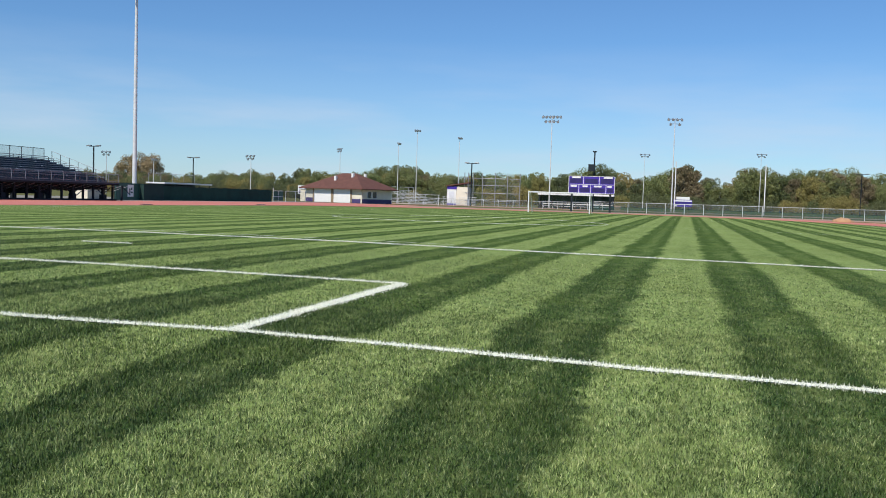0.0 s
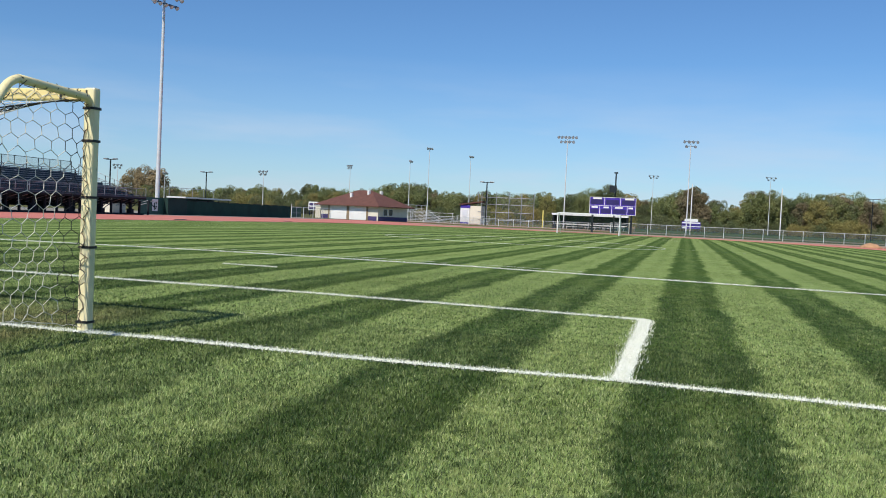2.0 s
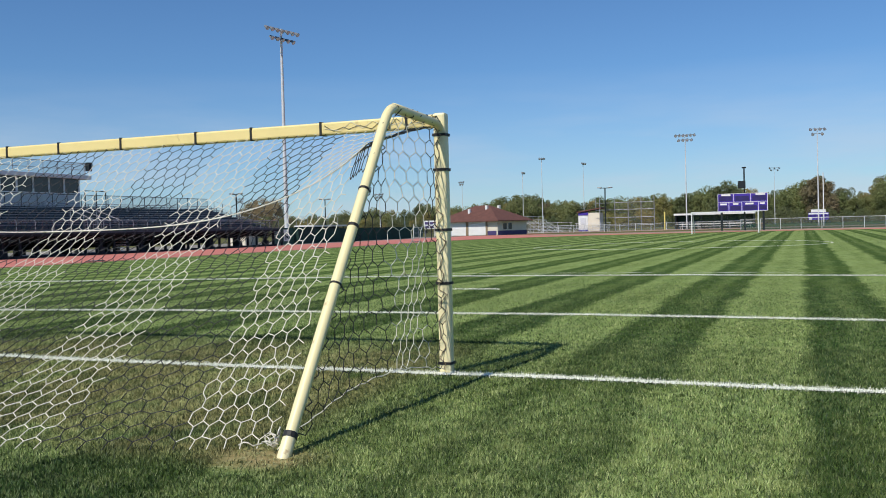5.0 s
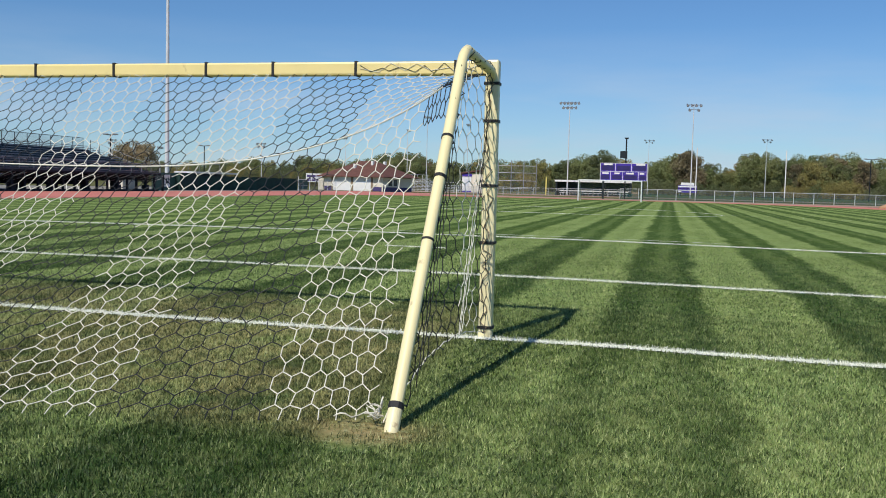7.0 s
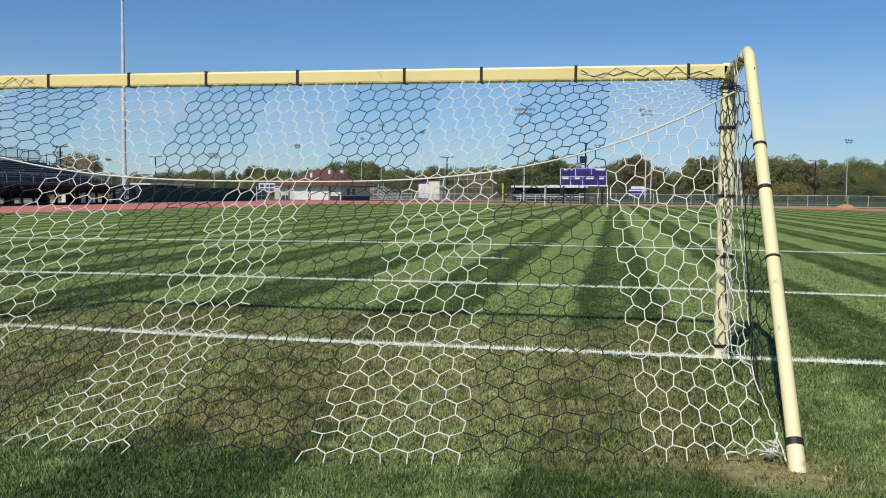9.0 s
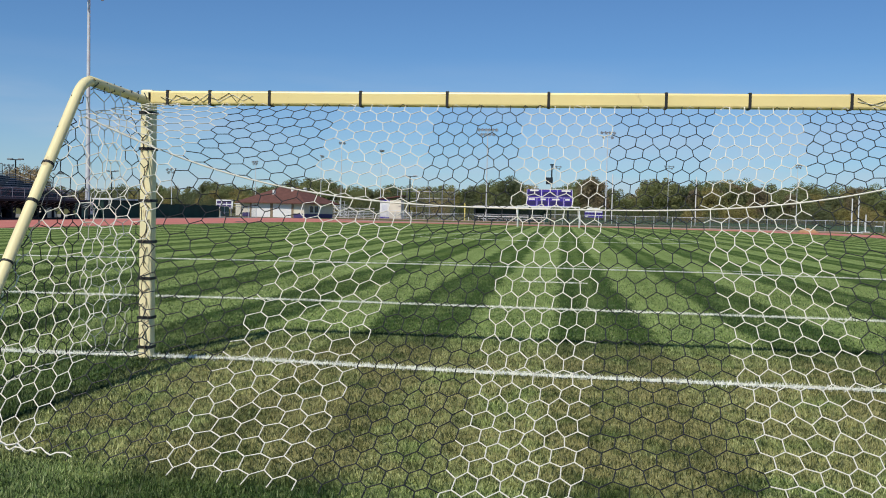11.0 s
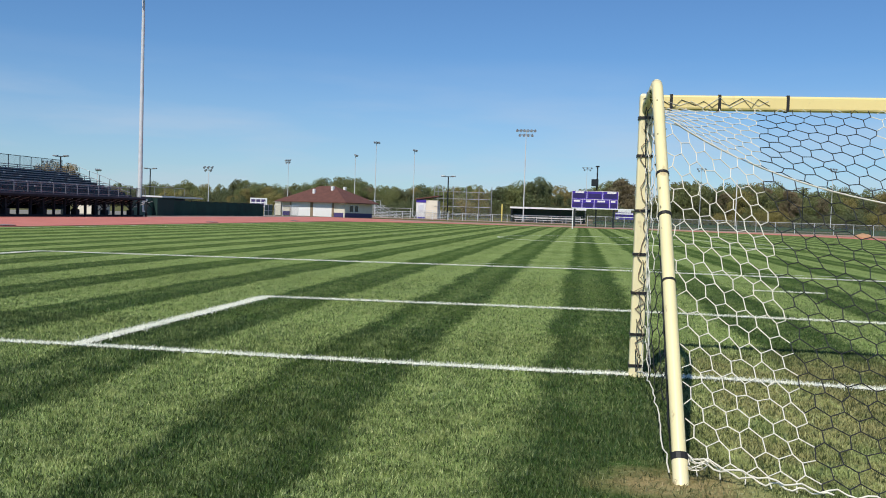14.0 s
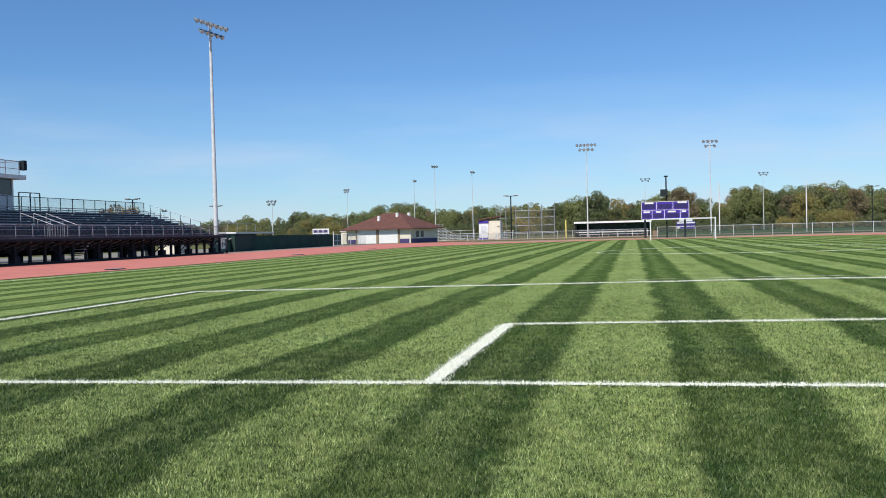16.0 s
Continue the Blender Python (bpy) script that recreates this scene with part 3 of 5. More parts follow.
def net_sheet(u, v):
    """v 0 at the bar, V_ROPE at the rope, V_END at the ground."""
    bar, mid, low = (float(np.interp(u, EDGE_U, e)) for e in (EDGE_BAR, EDGE_ROPE, EDGE_FOOT))
    if v < V_ROPE:
        f = v / V_ROPE
        x = bar + (mid - bar) * f
        p = Vector((x, -0.05, TOP + 0.01)).lerp(rope(x), f)
        p.y -= 0.05 * math.sin(math.pi * f)
        return p
    f = (v - V_ROPE) / (V_END - V_ROPE)
    x = mid + (low - mid) * f
    a = min(abs(x) / 3.66, 1.0)
    fy = -3.64 + 0.66 * a ** 2
    p = rope(x).lerp(Vector((x, fy, gz(x, fy) + 0.025)), f)
    p.z -= 0.20 * math.sin(math.pi * f) * (1 - 0.5 * a)
    return p


white_u = lambda u, v: int(math.floor(u / BAND + 5 + 1e-6)) % 2 == 0
black_u = lambda u, v: not white_u(u, v) and not (u > 4 * BAND and v > V_ROPE + 0.25)
for nm, pick, mat, r, lab in (("white_netting", white_u, M_NETW, 0.0037, "white hexagon netting bands"), ("black_netting", black_u, M_NETB, 0.0037, "black hexagon netting bands")):
    net_mesh(nm, net_sheet, EDGE_U[0], EDGE_U[-1], 0.0, V_END, pick, mat, goal, r, 3, lab, HEX, 0.119)


def side_sheet(s):
    def fn(u, v):
        # u back from the post, v up from the ground
        y = -u
        return Vector((s * (3.765 + 0.03 * math.sin(5 * u + 3 * v)) + (0.06 if s > 0 else 0.07) * (u / 3.1) * (1 - v / 2.5), y, gz(s * 3.7, y) + v))
    return fn


def side_in(u, v):
    top = 2.45
    limit = 1.22 + (top - v) / top * (3.12 - 1.22) if v < top else 0
    low = 0.04 + 0.30 * math.sin(math.pi * min(u / 3.0, 1.0)) * 0.7
    return u < limit - 0.02 and low < v < top


white_s = lambda u, v: side_in(u, v) and 0.42 < u + 0.03 * math.sin(v * 9) < 1.25
black_front = lambda u, v: side_in(u, v) and u + 0.03 * math.sin(v * 9) <= 0.42
black_rear = lambda u, v: side_in(u, v) and u + 0.03 * math.sin(v * 9) >= 1.25
for s in (-1, 1):
    net_mesh("white_side_netting", side_sheet(s), 0.02, 3.1, 0.0, 2.5, white_s, M_NETW, goal, 0.0036, 7, "white band of the side netting", 0.20, 0.132)
    for inside in (black_front, black_rear):
        net_mesh("black_side_netting", side_sheet(s), 0.02, 3.1, 0.0, 2.5, inside, M_NETB, goal, 0.0038, 7, "black band of the side netting", 0.20, 0.132)
    # cord lashed along the post, the stay and the ground
    rng = random.Random(11 + s)
    for nm, pts in (("lashing", [Vector((s * 3.775 + rng.uniform(-.045, .05), -0.066 + rng.uniform(-.01, .006), 0.05 + 2.35 * i / 46)) for i in range(47)]),
                    ("ground_cord", [Vector((s * (3.78 - 0.02 * rng.random()), -0.05 - 3.0 * i / 30, gz(3.7, -3.0 * i / 30) + 0.05 + 0.19 * math.sin(math.pi * i / 30) + rng.uniform(-.012, .012))) for i in range(31)]),
                    ("stay_lashing", [Vector((s * 3.775 + (0.055 if s > 0 else 0.075) * i / 40 + 0.05 * math.sin(i * 1.9), BACK - 0.06 + (FOOT + 0.25 - BACK) * i / 40 + 0.045 * math.cos(i * 1.9), TOP - 0.08 - (TOP - 0.15) * i / 40)) for i in range(41)]),
                    ("bar_lashing", [Vector((s * 3.775 + 0.047 * math.sin(i * 1.7), -0.1 + (BACK + 0.2) * i / 24, TOP + 0.045 + 0.052 * math.cos(i * 1.7))) for i in range(25)])):
        bm = bmesh.new()
        pipe(bm, pts, 0.0046, 5)
        part(nm, bm, M_NETW if nm == "ground_cord" else (M_WOODP if nm == "lashing" else M_NETB), goal)
for x0, x1, seed in ((2.55, 3.62, 3), (-3.62, -2.75, 4)):
    rng = random.Random(seed)
    for mat, k in ((M_NETB, 11), (M_NETW, 8)):
        bm = bmesh.new()
        pipe(bm, [Vector((x0 + (x1 - x0) * (i + rng.uniform(-0.3, 0.3)) / k, -0.060, TOP + (0.012 + rng.uniform(0, 0.03) if i % 2 else 0.06 + rng.uniform(0, 0.055)))) for i in range(k + 1)], 0.0027, 5)
        part("bar_lacing", bm, mat, goal, "loose cord laced round the bar")
# short white ties where the net hangs from the bar
rng = random.Random(8)
for i in range(34):
    x = -3.5 + 7.0 * (i + rng.uniform(-0.3, 0.3)) / 33
    bm = bmesh.new()
    w = rng.uniform(0.03, 0.10)
    pipe(bm, [Vector((x, -0.05, TOP - 0.015)), Vector((x + w * 0.4, -0.061, TOP + 0.012)), Vector((x + w, -0.059, TOP - 0.006))], 0.0036, 5)
    part("net_tie", bm, M_NETW if rng.random() < 0.7 else M_NETB, goal)
bm = bmesh.new()
pipe(bm, [rope(-3.66 + 7.32 * i / 60) for i in range(61)], 0.0065, 6)
part("net_rope", bm, M_NETW, goal, "white rope holding up the net", True)
for s in (-1, 1):
    for k in range(2):
        bm = bmesh.new()
        pipe(bm, [net_sheet(s * (4.1 - (0.85 + 0.25 * k) * i / 24), V_END - 0.02) + Vector((0, 0.015 * math.sin(i * 1.3 + k * 2), 0.015 * k + 0.014 * math.sin(i * 1.7 + k) + 0.10 * (1 - i / 24) ** 3)) for i in range(25)], 0.0055, 5)
        part("hem_cord", bm, M_NETW, goal, "white cord along the foot of the net", True)
for s in (-1, 1):
    rng = random.Random(31 + s)
    bm = bmesh.new()
    c = Vector((s * 3.66 + 0.05, FOOT + 0.06, gz(3.6, FOOT) + 0.10))
    pipe(bm, [c + Vector((s * 0.045 * math.cos(i * 0.9) + rng.uniform(-.02, .02), 0.04 * math.sin(i * 0.9), 0.03 * math.sin(i * 0.55) + rng.uniform(-.012, .012))) for i in range(22)], 0.0042, 5)
    part("knot", bm, M_NETW, goal, "bunched white cord tied at the foot", True)

# far goal, without a close look at its net
far = empty("soccer_goal", (-0.86, 96.5, 0), "white soccer goal at the far end of the field", "goal")
boxes("crossbar", M_WHITE, far, ((-3.72, -0.06, 2.42), (3.72, 0.06, 2.55)), bevel=0.02)
for s in (-1, 1):
    boxes("post", M_WHITE, far, ((s * 3.72 - 0.06, -0.06, -0.05), (s * 3.72 + 0.06, 0.06, 2.56)), bevel=0.02)
    bm = bmesh.new()
    pipe(bm, [(s * 3.72, 0.05, 2.48), (s * 3.72, 1.1, 2.5), (s * 3.72, 1.25, 2.42), (s * 3.72, 3.1, -0.05)], 0.045)
    part("back_stay", bm, M_WHITE, far, "", True)
bm = bmesh.new()
a = [bm.verts.new(p) for p in ((-3.7, 0.06, 2.45), (3.7, 0.06, 2.45), (3.7, 1.4, 1.9), (-3.7, 1.4, 1.9), (-3.7, 3.1, 0), (3.7, 3.1, 0))]
bm.faces.new(a[:4]), bm.faces.new((a[3], a[2], a[5], a[4]))
part("net", bm, mesh_fabric("far netting", (0.4, 0.4, 0.38), 0.10), far)
far.location.z, far.scale = gz(0, 102.0), (1, 1, 1)

# ---------- flood lights ----------


def flood(at, h, rows, wide, label, r=0.22, facing=0.0, base=M_GALV, n_each=5, group="floodlights", two=1.1):
    """A tapered pole with banks of lamps on cross arms."""
    x, y = at
    e = empty("floodlight", (x, y, gz(x, y)), label, "floodlight", group)
    bm = bmesh.new()
    rod(bm, (0, 0, -0.1), (0, 0, h), r, r * 0.55, n=10)
    part("pole", bm, base, e, "", True)
    boxes("base_collar", M_CONC, e, ((-r * 1.7, -r * 1.7, -0.1), (r * 1.7, r * 1.7, 0.35)), bevel=0.04)
    turn = Matrix.Rotation(radians(facing), 4, "Z")
    for k in range(rows):
        z = h - 0.2 - k * two
        half = wide / 2 * (1.0 if k == 0 else 0.72)
        boxes("cross_arm", M_LAMP, e, ((-half, -0.07, z - 0.06), (half, 0.07, z + 0.06)), m=turn)
        cnt = n_each if k == 0 else max(n_each - 2, 2)
        for i in range(cnt):
            u = -half + 0.2 + (2 * half - 0.4) * i / (cnt - 1)
            bm = bmesh.new()
            # a boxy hood, wide at the mouth, with a pale lens tipped to the field
            tip, heel = Vector((u, -0.42, z - 0.22)), Vector((u, 0.10, z + 0.16))
            rod(bm, turn @ heel, turn @ tip, 0.13, 0.31, n=10)
            lamp = part("lamp", bm, M_LAMP, e)
            bm = bmesh.new()
            d = (tip - heel).normalized()
            rod(bm, turn @ (tip + d * 0.005), turn @ (tip + d * 0.03), 0.27, n=10)
            part("lens", bm, M_LENS, lamp)
            boxes("bracket", M_LAMP, lamp, ((u - 0.04, -0.04, z - 0.02), (u + 0.04, 0.10, z + 0.14)), m=turn)
    return e


flood((-59.2, 100.0), 29.6, 2, 6.4, "tall tapered grey floodlight pole beside the stand", 0.31, 79.0, M_GALV, 7, two=1.2)
flood((-15.4, 191.0), 20.4, 2, 4.3, "tall floodlight with two rows of lamps by the dugout", 0.14, 0, M_GALV, 6, two=1.0)
flood((10.8, 194.0), 20.3, 2, 3.2, "tall floodlight with two rows of lamps by the outfield", 0.14, 12, M_GALV, 4, two=1.0)
for x, y, h, w, f in ((-57.5, 229, 20.0, 1.7, 35), (-51.0, 251, 19.6, 1.6, 60), (-64.4, 234, 16.7, 1.5, 80), (-92.0, 260, 16.3, 2.2, -30), (-91.5, 198, 10.8, 2.6, -12),
                      (-0.4, 322, 19.6, 3.6, 20), (38.0, 310, 19.6, 3.4, 20), (78.0, 300, 20.0, 3.2, 40), (-138.0, 205, 11.5, 2.4, 20), (-128.0, 212, 10.0, 1.5, 60)):
    flood((x, y), h, 2 if w > 2 else 1, w, "distant floodlight pole on a ball field", 0.12, f, M_GALV, 3, two=0.7)


def tee_pole(at, h, wide):
    """A parking lot lamp: a pole with a cross bar and two flat lamps."""
    x, y = at
    e = empty("lamp_post", (x, y, gz(x, y)), "dark parking lot lamp post with two flat lamps", "lamp post", "parking lot lamps")
    rods("pole", M_DARKST, e, ((0, 0, -0.1), (0, 0, h), 0.13))
    boxes("cross_arm", M_DARKST, e, ((-wide / 2, -0.06, h - 0.08), (wide / 2, 0.06, h + 0.06)))
    for s in (-1, 1):
        boxes("lamp", M_LAMP, e, ((s * wide / 2 - 0.45, -0.25, h - 0.02), (s * wide / 2 + 0.45, 0.25, h + 0.22)), bevel=0.05)


for x, y, h, w in ((-94, 139, 9.2, 2.0), (-31, 181.5, 9.2, 2.2), (-100, 185, 9.3, 2.2), (62.0, 270, 12.0, 3.0)):
    tee_pole((x, y), h, w)

# ---------- the scoreboard behind the far goal ----------
sb = empty("scoreboard", (-1.1, 137.5, BASE), "purple scoreboard with dark violet panels and white caption bars", "scoreboard")
for x in (-3.1, 3.0):
    boxes("post", M_DARKST, sb, ((x - 0.15, -0.15, -0.1), (x + 0.15, 0.15, 3.4)))
boxes("cabinet", M_PURPLE, sb, ((-3.65, -0.2, 3.0), (3.65, 0.25, 5.75)), bevel=0.03)
for a, b in ((-3.65, -1.28), (-1.28, 1.2), (1.2, 3.65)):
    boxes("display_panel", M_BLACKP, sb, ((a + 0.22, -0.24, 4.62), (b - 0.22, -0.19, 5.35)))
for a, b in ((-3.65, -2.0), (-2.0, -0.1), (-0.1, 2.3), (2.3, 3.65)):
    boxes("display_panel", M_BLACKP, sb, ((a + 0.2, -0.24, 3.22), (b - 0.2, -0.19, 3.85)))
for x0, x1, z0, z1 in ((-3.65, 3.65, 5.69, 5.75), (-3.65, 3.65, 2.99, 3.05), (-3.65, 3.65, 4.38, 4.44), (-3.65, -3.58, 3, 5.75), (3.58, 3.65, 3, 5.75), (-1.31, -1.24, 4.4, 5.7), (1.17, 1.24, 4.4, 5.7), (-2.03, -1.96, 3, 4.4), (-0.14, -0.07, 3, 4.4), (2.26, 2.33, 3, 4.4)):
    boxes("white_edge", M_WHITE, sb, ((x0, -0.235, z0), (x1, -0.198, z1)))
for x0, x1, z in ((-3.1, -1.75, 5.42), (1.9, 3.3, 5.42), (-3.3, -2.3, 4.02), (-1.4, -0.6, 4.02), (0.4, 1.6, 4.02), (2.5, 3.2, 4.02)):
    boxes("caption", M_WHITE, sb, ((x0, -0.25, z - 0.02), (x1, -0.205, z + 0.24)))
rods("mast", M_DARKST, sb, ((0.25, 0.6, -0.1), (0.25, 0.6, 9.7), 0.11))
boxes("loudspeaker", M_DARKST, sb, ((-0.65, 0.0, 6.55), (0.45, 0.55, 7.65)), bevel=0.05, label="dark loudspeaker cluster on the mast")
boxes("lamp_head", M_DARKST, sb, ((-0.05, 0.35, 9.6), (0.55, 0.85, 9.8)))

# small far scoreboard on the outfield
sg = empty("outfield_scoreboard", (13.4, 322.0, BASE), "small purple and white scoreboard beyond the fence", "scoreboard")
for x in (-2.2, 2.2):
    boxes("post", M_DARKST, sg, ((x - 0.15, -0.1, -0.1), (x + 0.15, 0.1, 1.6)))
boxes("cabinet", M_PURPLE, sg, ((-3.2, -0.15, 1.2), (3.2, 0.2, 3.7)), bevel=0.03)
boxes("header", M_WHITE, sg, ((-2.3, -0.16, 3.72), (2.3, 0.16, 4.7)), bevel=0.03)
boxes("white_band", M_WHITE, sg, ((-3.1, -0.19, 3.05), (3.1, -0.155, 3.5)))
boxes("white_band", M_WHITE, sg, ((-3.1, -0.19, 1.9), (3.1, -0.155, 2.15)))
boxes("caption", M_WHITE, sg, ((-3.0, -0.19, 1.3), (-2.0, -0.155, 1.8)))
for i in range(5):
    boxes("display_panel", M_BLACKP, sg, ((-2.8 + i * 1.2, -0.22, 2.3), (-2.0 + i * 1.2, -0.195, 2.9)))

sl = empty("side_scoreboard", (-90.4, 230.0, BASE), "white framed purple scoreboard near the trees", "scoreboard")
boxes("cabinet", M_WHITE, sl, ((-2.4, -0.15, 1.5), (2.4, 0.2, 3.9)), bevel=0.03)
for i in range(2):
    for k in range(3):
        boxes("display_panel", M_PURPLED, sl, ((-2.1 + k * 1.45, -0.19, 1.75 + i * 1.05), (-0.9 + k * 1.45, -0.155, 2.5 + i * 1.05)))
for x in (-2.0, 2.0):
    boxes("post", M_DARKST, sl, ((x - 0.12, -0.1, -0.1), (x + 0.12, 0.1, 1.6)))

# ---------- fences ----------


def fence(name, pts, h, step, fabric, label, lower=None, tall=0.0, z0=BASE):
    """Posts, top rail and wire along straight runs."""
    f = empty(name, (pts[0][0], pts[0][1], z0), label, "fence")
    o = Vector((pts[0][0], pts[0][1], 0))
    post = None
    for a, b in zip(pts, pts[1:]):
        a, b = Vector((*a, 0)) - o, Vector((*b, 0)) - o
        n = max(int((b - a).length / step), 1)
        for i in range(n + 1):
            p = a.lerp(b, i / n)
            if post is None:
                post = rods("post", M_GALV, f, ((0, 0, -0.1), (0, 0, h + 0.06), 0.045))
                post.location = p
            else:
                q = new("post", post.data)
                q.parent, q.location = f, p
        rods("top_rail", M_GALV, f, (a + Vector((0, 0, h)), b + Vector((0, 0, h)), 0.03))
        for z_lo, z_hi, mat in ((lower or 0.0, h - 0.03, fabric), (0.02, lower, M_LINKG)) if lower else ((0.02, h - 0.03, fabric),):
            d = (b - a).normalized().cross(Vector((0, 0, 1))) * 0.012
            bm = bmesh.new()
            v = [bm.verts.new(p) for p in (a + d + Vector((0, 0, z_lo)), b + d + Vector((0, 0, z_lo)), b + d + Vector((0, 0, z_hi)), a + d + Vector((0, 0, z_hi)))]
            bm.faces.new(v)
            part("fabric", bm, mat, f)
    return f


fence("outfield_fence", [(-2.0, 148), (75.0, 148)], 1.75, 3.05, M_LINK, "long galvanised chain link fence with green lower screen", 0.95)
fence("ballpark_fence", [(-42.0, 172), (-3.0, 182)], 1.5, 3.05, M_LINK, "galvanised chain link fence in front of the ball field")
fence("side_fence", [(-54.5, 138.5), (-54.0, 150.0)], 1.9, 3.0, M_LINK, "chain link gate run beside the green screen")

ws = empty("windscreen_fence", (-54.5, 99.0, BASE), "long fence covered in dark green windscreen", "fence")
bm = bmesh.new()
rng = random.Random(5)
prev = None
for i in range(67):
    y = 33.5 * i / 66
    sag = 0.03 * math.sin(i * 0.95) + rng.uniform(-.015, .015)
    cur = [bm.verts.new((0.03 + rng.uniform(-.03, .05) * (k in (1, 2)), y, z)) for k, z in enumerate((0.03, 0.65, 1.25, 1.92 + sag))]
    if prev:
        for k in range(3):
            bm.faces.new((prev[k], cur[k], cur[k + 1], prev[k + 1]))
    prev = cur
part("screen", bm, M_GREENF, ws, "wrinkled dark green mesh screen", True)
for i in range(12):
    rods("post", M_DARKST, ws, ((-0.05, 33.5 * i / 11, -0.1), (-0.05, 33.5 * i / 11, 2.0), 0.04))
rods("top_rail", M_DARKST, ws, ((-0.05, 0, 1.96), (-0.05, 33.5, 1.96), 0.03))

gb = empty("equipment_box", (-54.6, 96.7, BASE), "black green equipment box at the end of the screen", "box")
boxes("body", M_GREENB, gb, ((-1.2, -2.3, 0), (0.55, 2.3, 2.05)), bevel=0.05)
boxes("lid", M_GREENB, gb, ((-1.25, -2.35, 2.05), (0.6, 2.35, 2.14)), bevel=0.02)
gp = empty("green_panel", (-54.7, 91.9, BASE), "green painted board fence with a white banner", "fence")
boxes("board", M_GREENP, gp, ((-0.08, -2.6, 0), (0.0, 2.4, 2.15)))
boxes("banner", M_WHITE, gp, ((0.004, -0.1, 0.45), (0.03, 1.15, 1.95)), label="white banner with a dark mark")
boxes("banner_mark", M_GREENB, gp, ((0.034, 0.25, 0.6), (0.045, 0.45, 1.5)), ((0.034, 0.6, 0.9), (0.045, 0.95, 1.1)), ((0.034, 0.6, 1.3), (0.045, 0.85, 1.6)))
for y in (-2.6, 0.0, 2.4):
    rods("post", M_DARKST, gp, ((-0.15, y, -0.1), (-0.15, y, 2.25), 0.05))

# long low roof behind the screen
lr = empty("dugout_roof", (-63.0, 118.0, BASE), "long pale flat dugout roof behind the green screen", "dugout")
boxes("roof", M_ROOFW, lr, ((-1.6, -7.0, 2.35), (1.6, 7.0, 2.58)), bevel=0.04)
boxes("back_wall", M_GREENB, lr, ((-1.5, -6.8, 0), (-1.35, 6.8, 2.35)))
for y in (-6.6, -3.3, 0, 3.3, 6.6):
    boxes("post", M_DARKST, lr, ((1.3, y - 0.06, 0), (1.42, y + 0.06, 2.35)))
    rods("roof_post", M_RAIL, lr, ((-1.4, y, 2.5), (-1.4, y, 3.9), 0.04))
rods("roof_rail", M_RAIL, lr, ((-1.4, -6.6, 3.9), (-1.4, 6.6, 3.9), 0.035))
hut = empty("storage_hut", (-61.5, 93.0, BASE), "small cream hut behind the stand", "hut")
boxes("wall", M_CREAMW, hut, ((-1.2, -1.5, 0), (1.2, 1.5, 2.5)))
boxes("roof", M_SHINGLE, hut, ((-1.5, -1.8, 2.5), (1.5, 1.8, 2.7)), bevel=0.05)

# white gate panel and light boards after the screen
gt = empty("gate_panel", (-54.4, 135.2, BASE), "pale green metal gate panel", "gate")
boxes("panel", M_GREENP, gt, ((-0.05, -2.0, 0.2), (0.05, 1.9, 1.85)))
rods("frame", M_WHITE, gt, ((0.06, -2.1, 0), (0.06, -2.1, 2.4), 0.05), ((0.06, -0.1, 0.2), (0.06, -0.1, 1.9), 0.04), ((0.06, -2.1, 1.87), (0.06, 1.9, 1.87), 0.04), ((0.06, -2.1, 0.9), (0.06, 1.9, 0.9), 0.03))

# ---------- the grandstand ----------
st = empty("grandstand", (-53.0, 0, BASE), "dark grey steel grandstand on columns with railings", "grandstand")
Y0, Y1, ROWS = 34.0, 88.0, 10
boxes("walkway_deck", M_STAND, st, ((-1.6, Y0, 2.02), (0.05, Y1, 2.2)))
boxes("front_beam", M_DARKST, st, ((-0.25, Y0, 1.86), (0.06, Y1, 2.05)))
for i in range(ROWS):
    x, z = -1.6 - i * 0.74, 2.2 + i * 0.25
    boxes("tread", M_STAND, st, ((x - 0.74, Y0, z + 0.19), (x, Y1 - 0.2 * i, z + 0.25)))
    boxes("riser", M_STAND, st, ((x - 0.04, Y0, z - 0.02), (x - 0.001, Y1 - 0.2 * i, z + 0.19)))
    boxes("seat_plank", M_PLANK, st, ((x - 0.66, Y0, z + 0.62), (x - 0.34, Y1 - 0.2 * i, z + 0.68)))
    for k in range(18):
        y = Y0 + 1.5 + k * 3.0
        boxes("seat_bracket", M_DARKST, st, ((x - 0.52, y - 0.03, z + 0.25), (x - 0.48, y + 0.03, z + 0.62)))
    rng = random.Random(40 + i)
    for k in range(3):
        y = rng.uniform(58, 84)
        boxes("seat_number", M_WHITE, st, ((x - 0.335, y, z + 0.60), (x - 0.32, y + 0.35, z + 0.69)))
# front railing with a fine mesh
for i in range(28):
    y = Y0 + (Y1 - Y0) * i / 27
    bm = bmesh.new()
    pipe(bm, [(0, y, 2.1), (0, y, 3.05), (-0.04, y, 3.16), (-0.16, y, 3.2)], 0.035, 8)
    part("rail_post", bm, M_RAIL, st, "", True)
rods("rail", M_RAIL, st, ((0, Y0, 3.15), (0, Y1, 3.15), 0.03))
rods("rail", M_RAIL, st, ((0, Y0, 2.32), (0, Y1, 2.32), 0.02))
bm = bmesh.new()
bm.faces.new([bm.verts.new(p) for p in ((0.02, Y0, 2.2), (0.02, Y1, 2.2), (0.02, Y1, 3.13), (0.02, Y0, 3.13))])
part("rail_mesh", bm, M_LINKD, st)
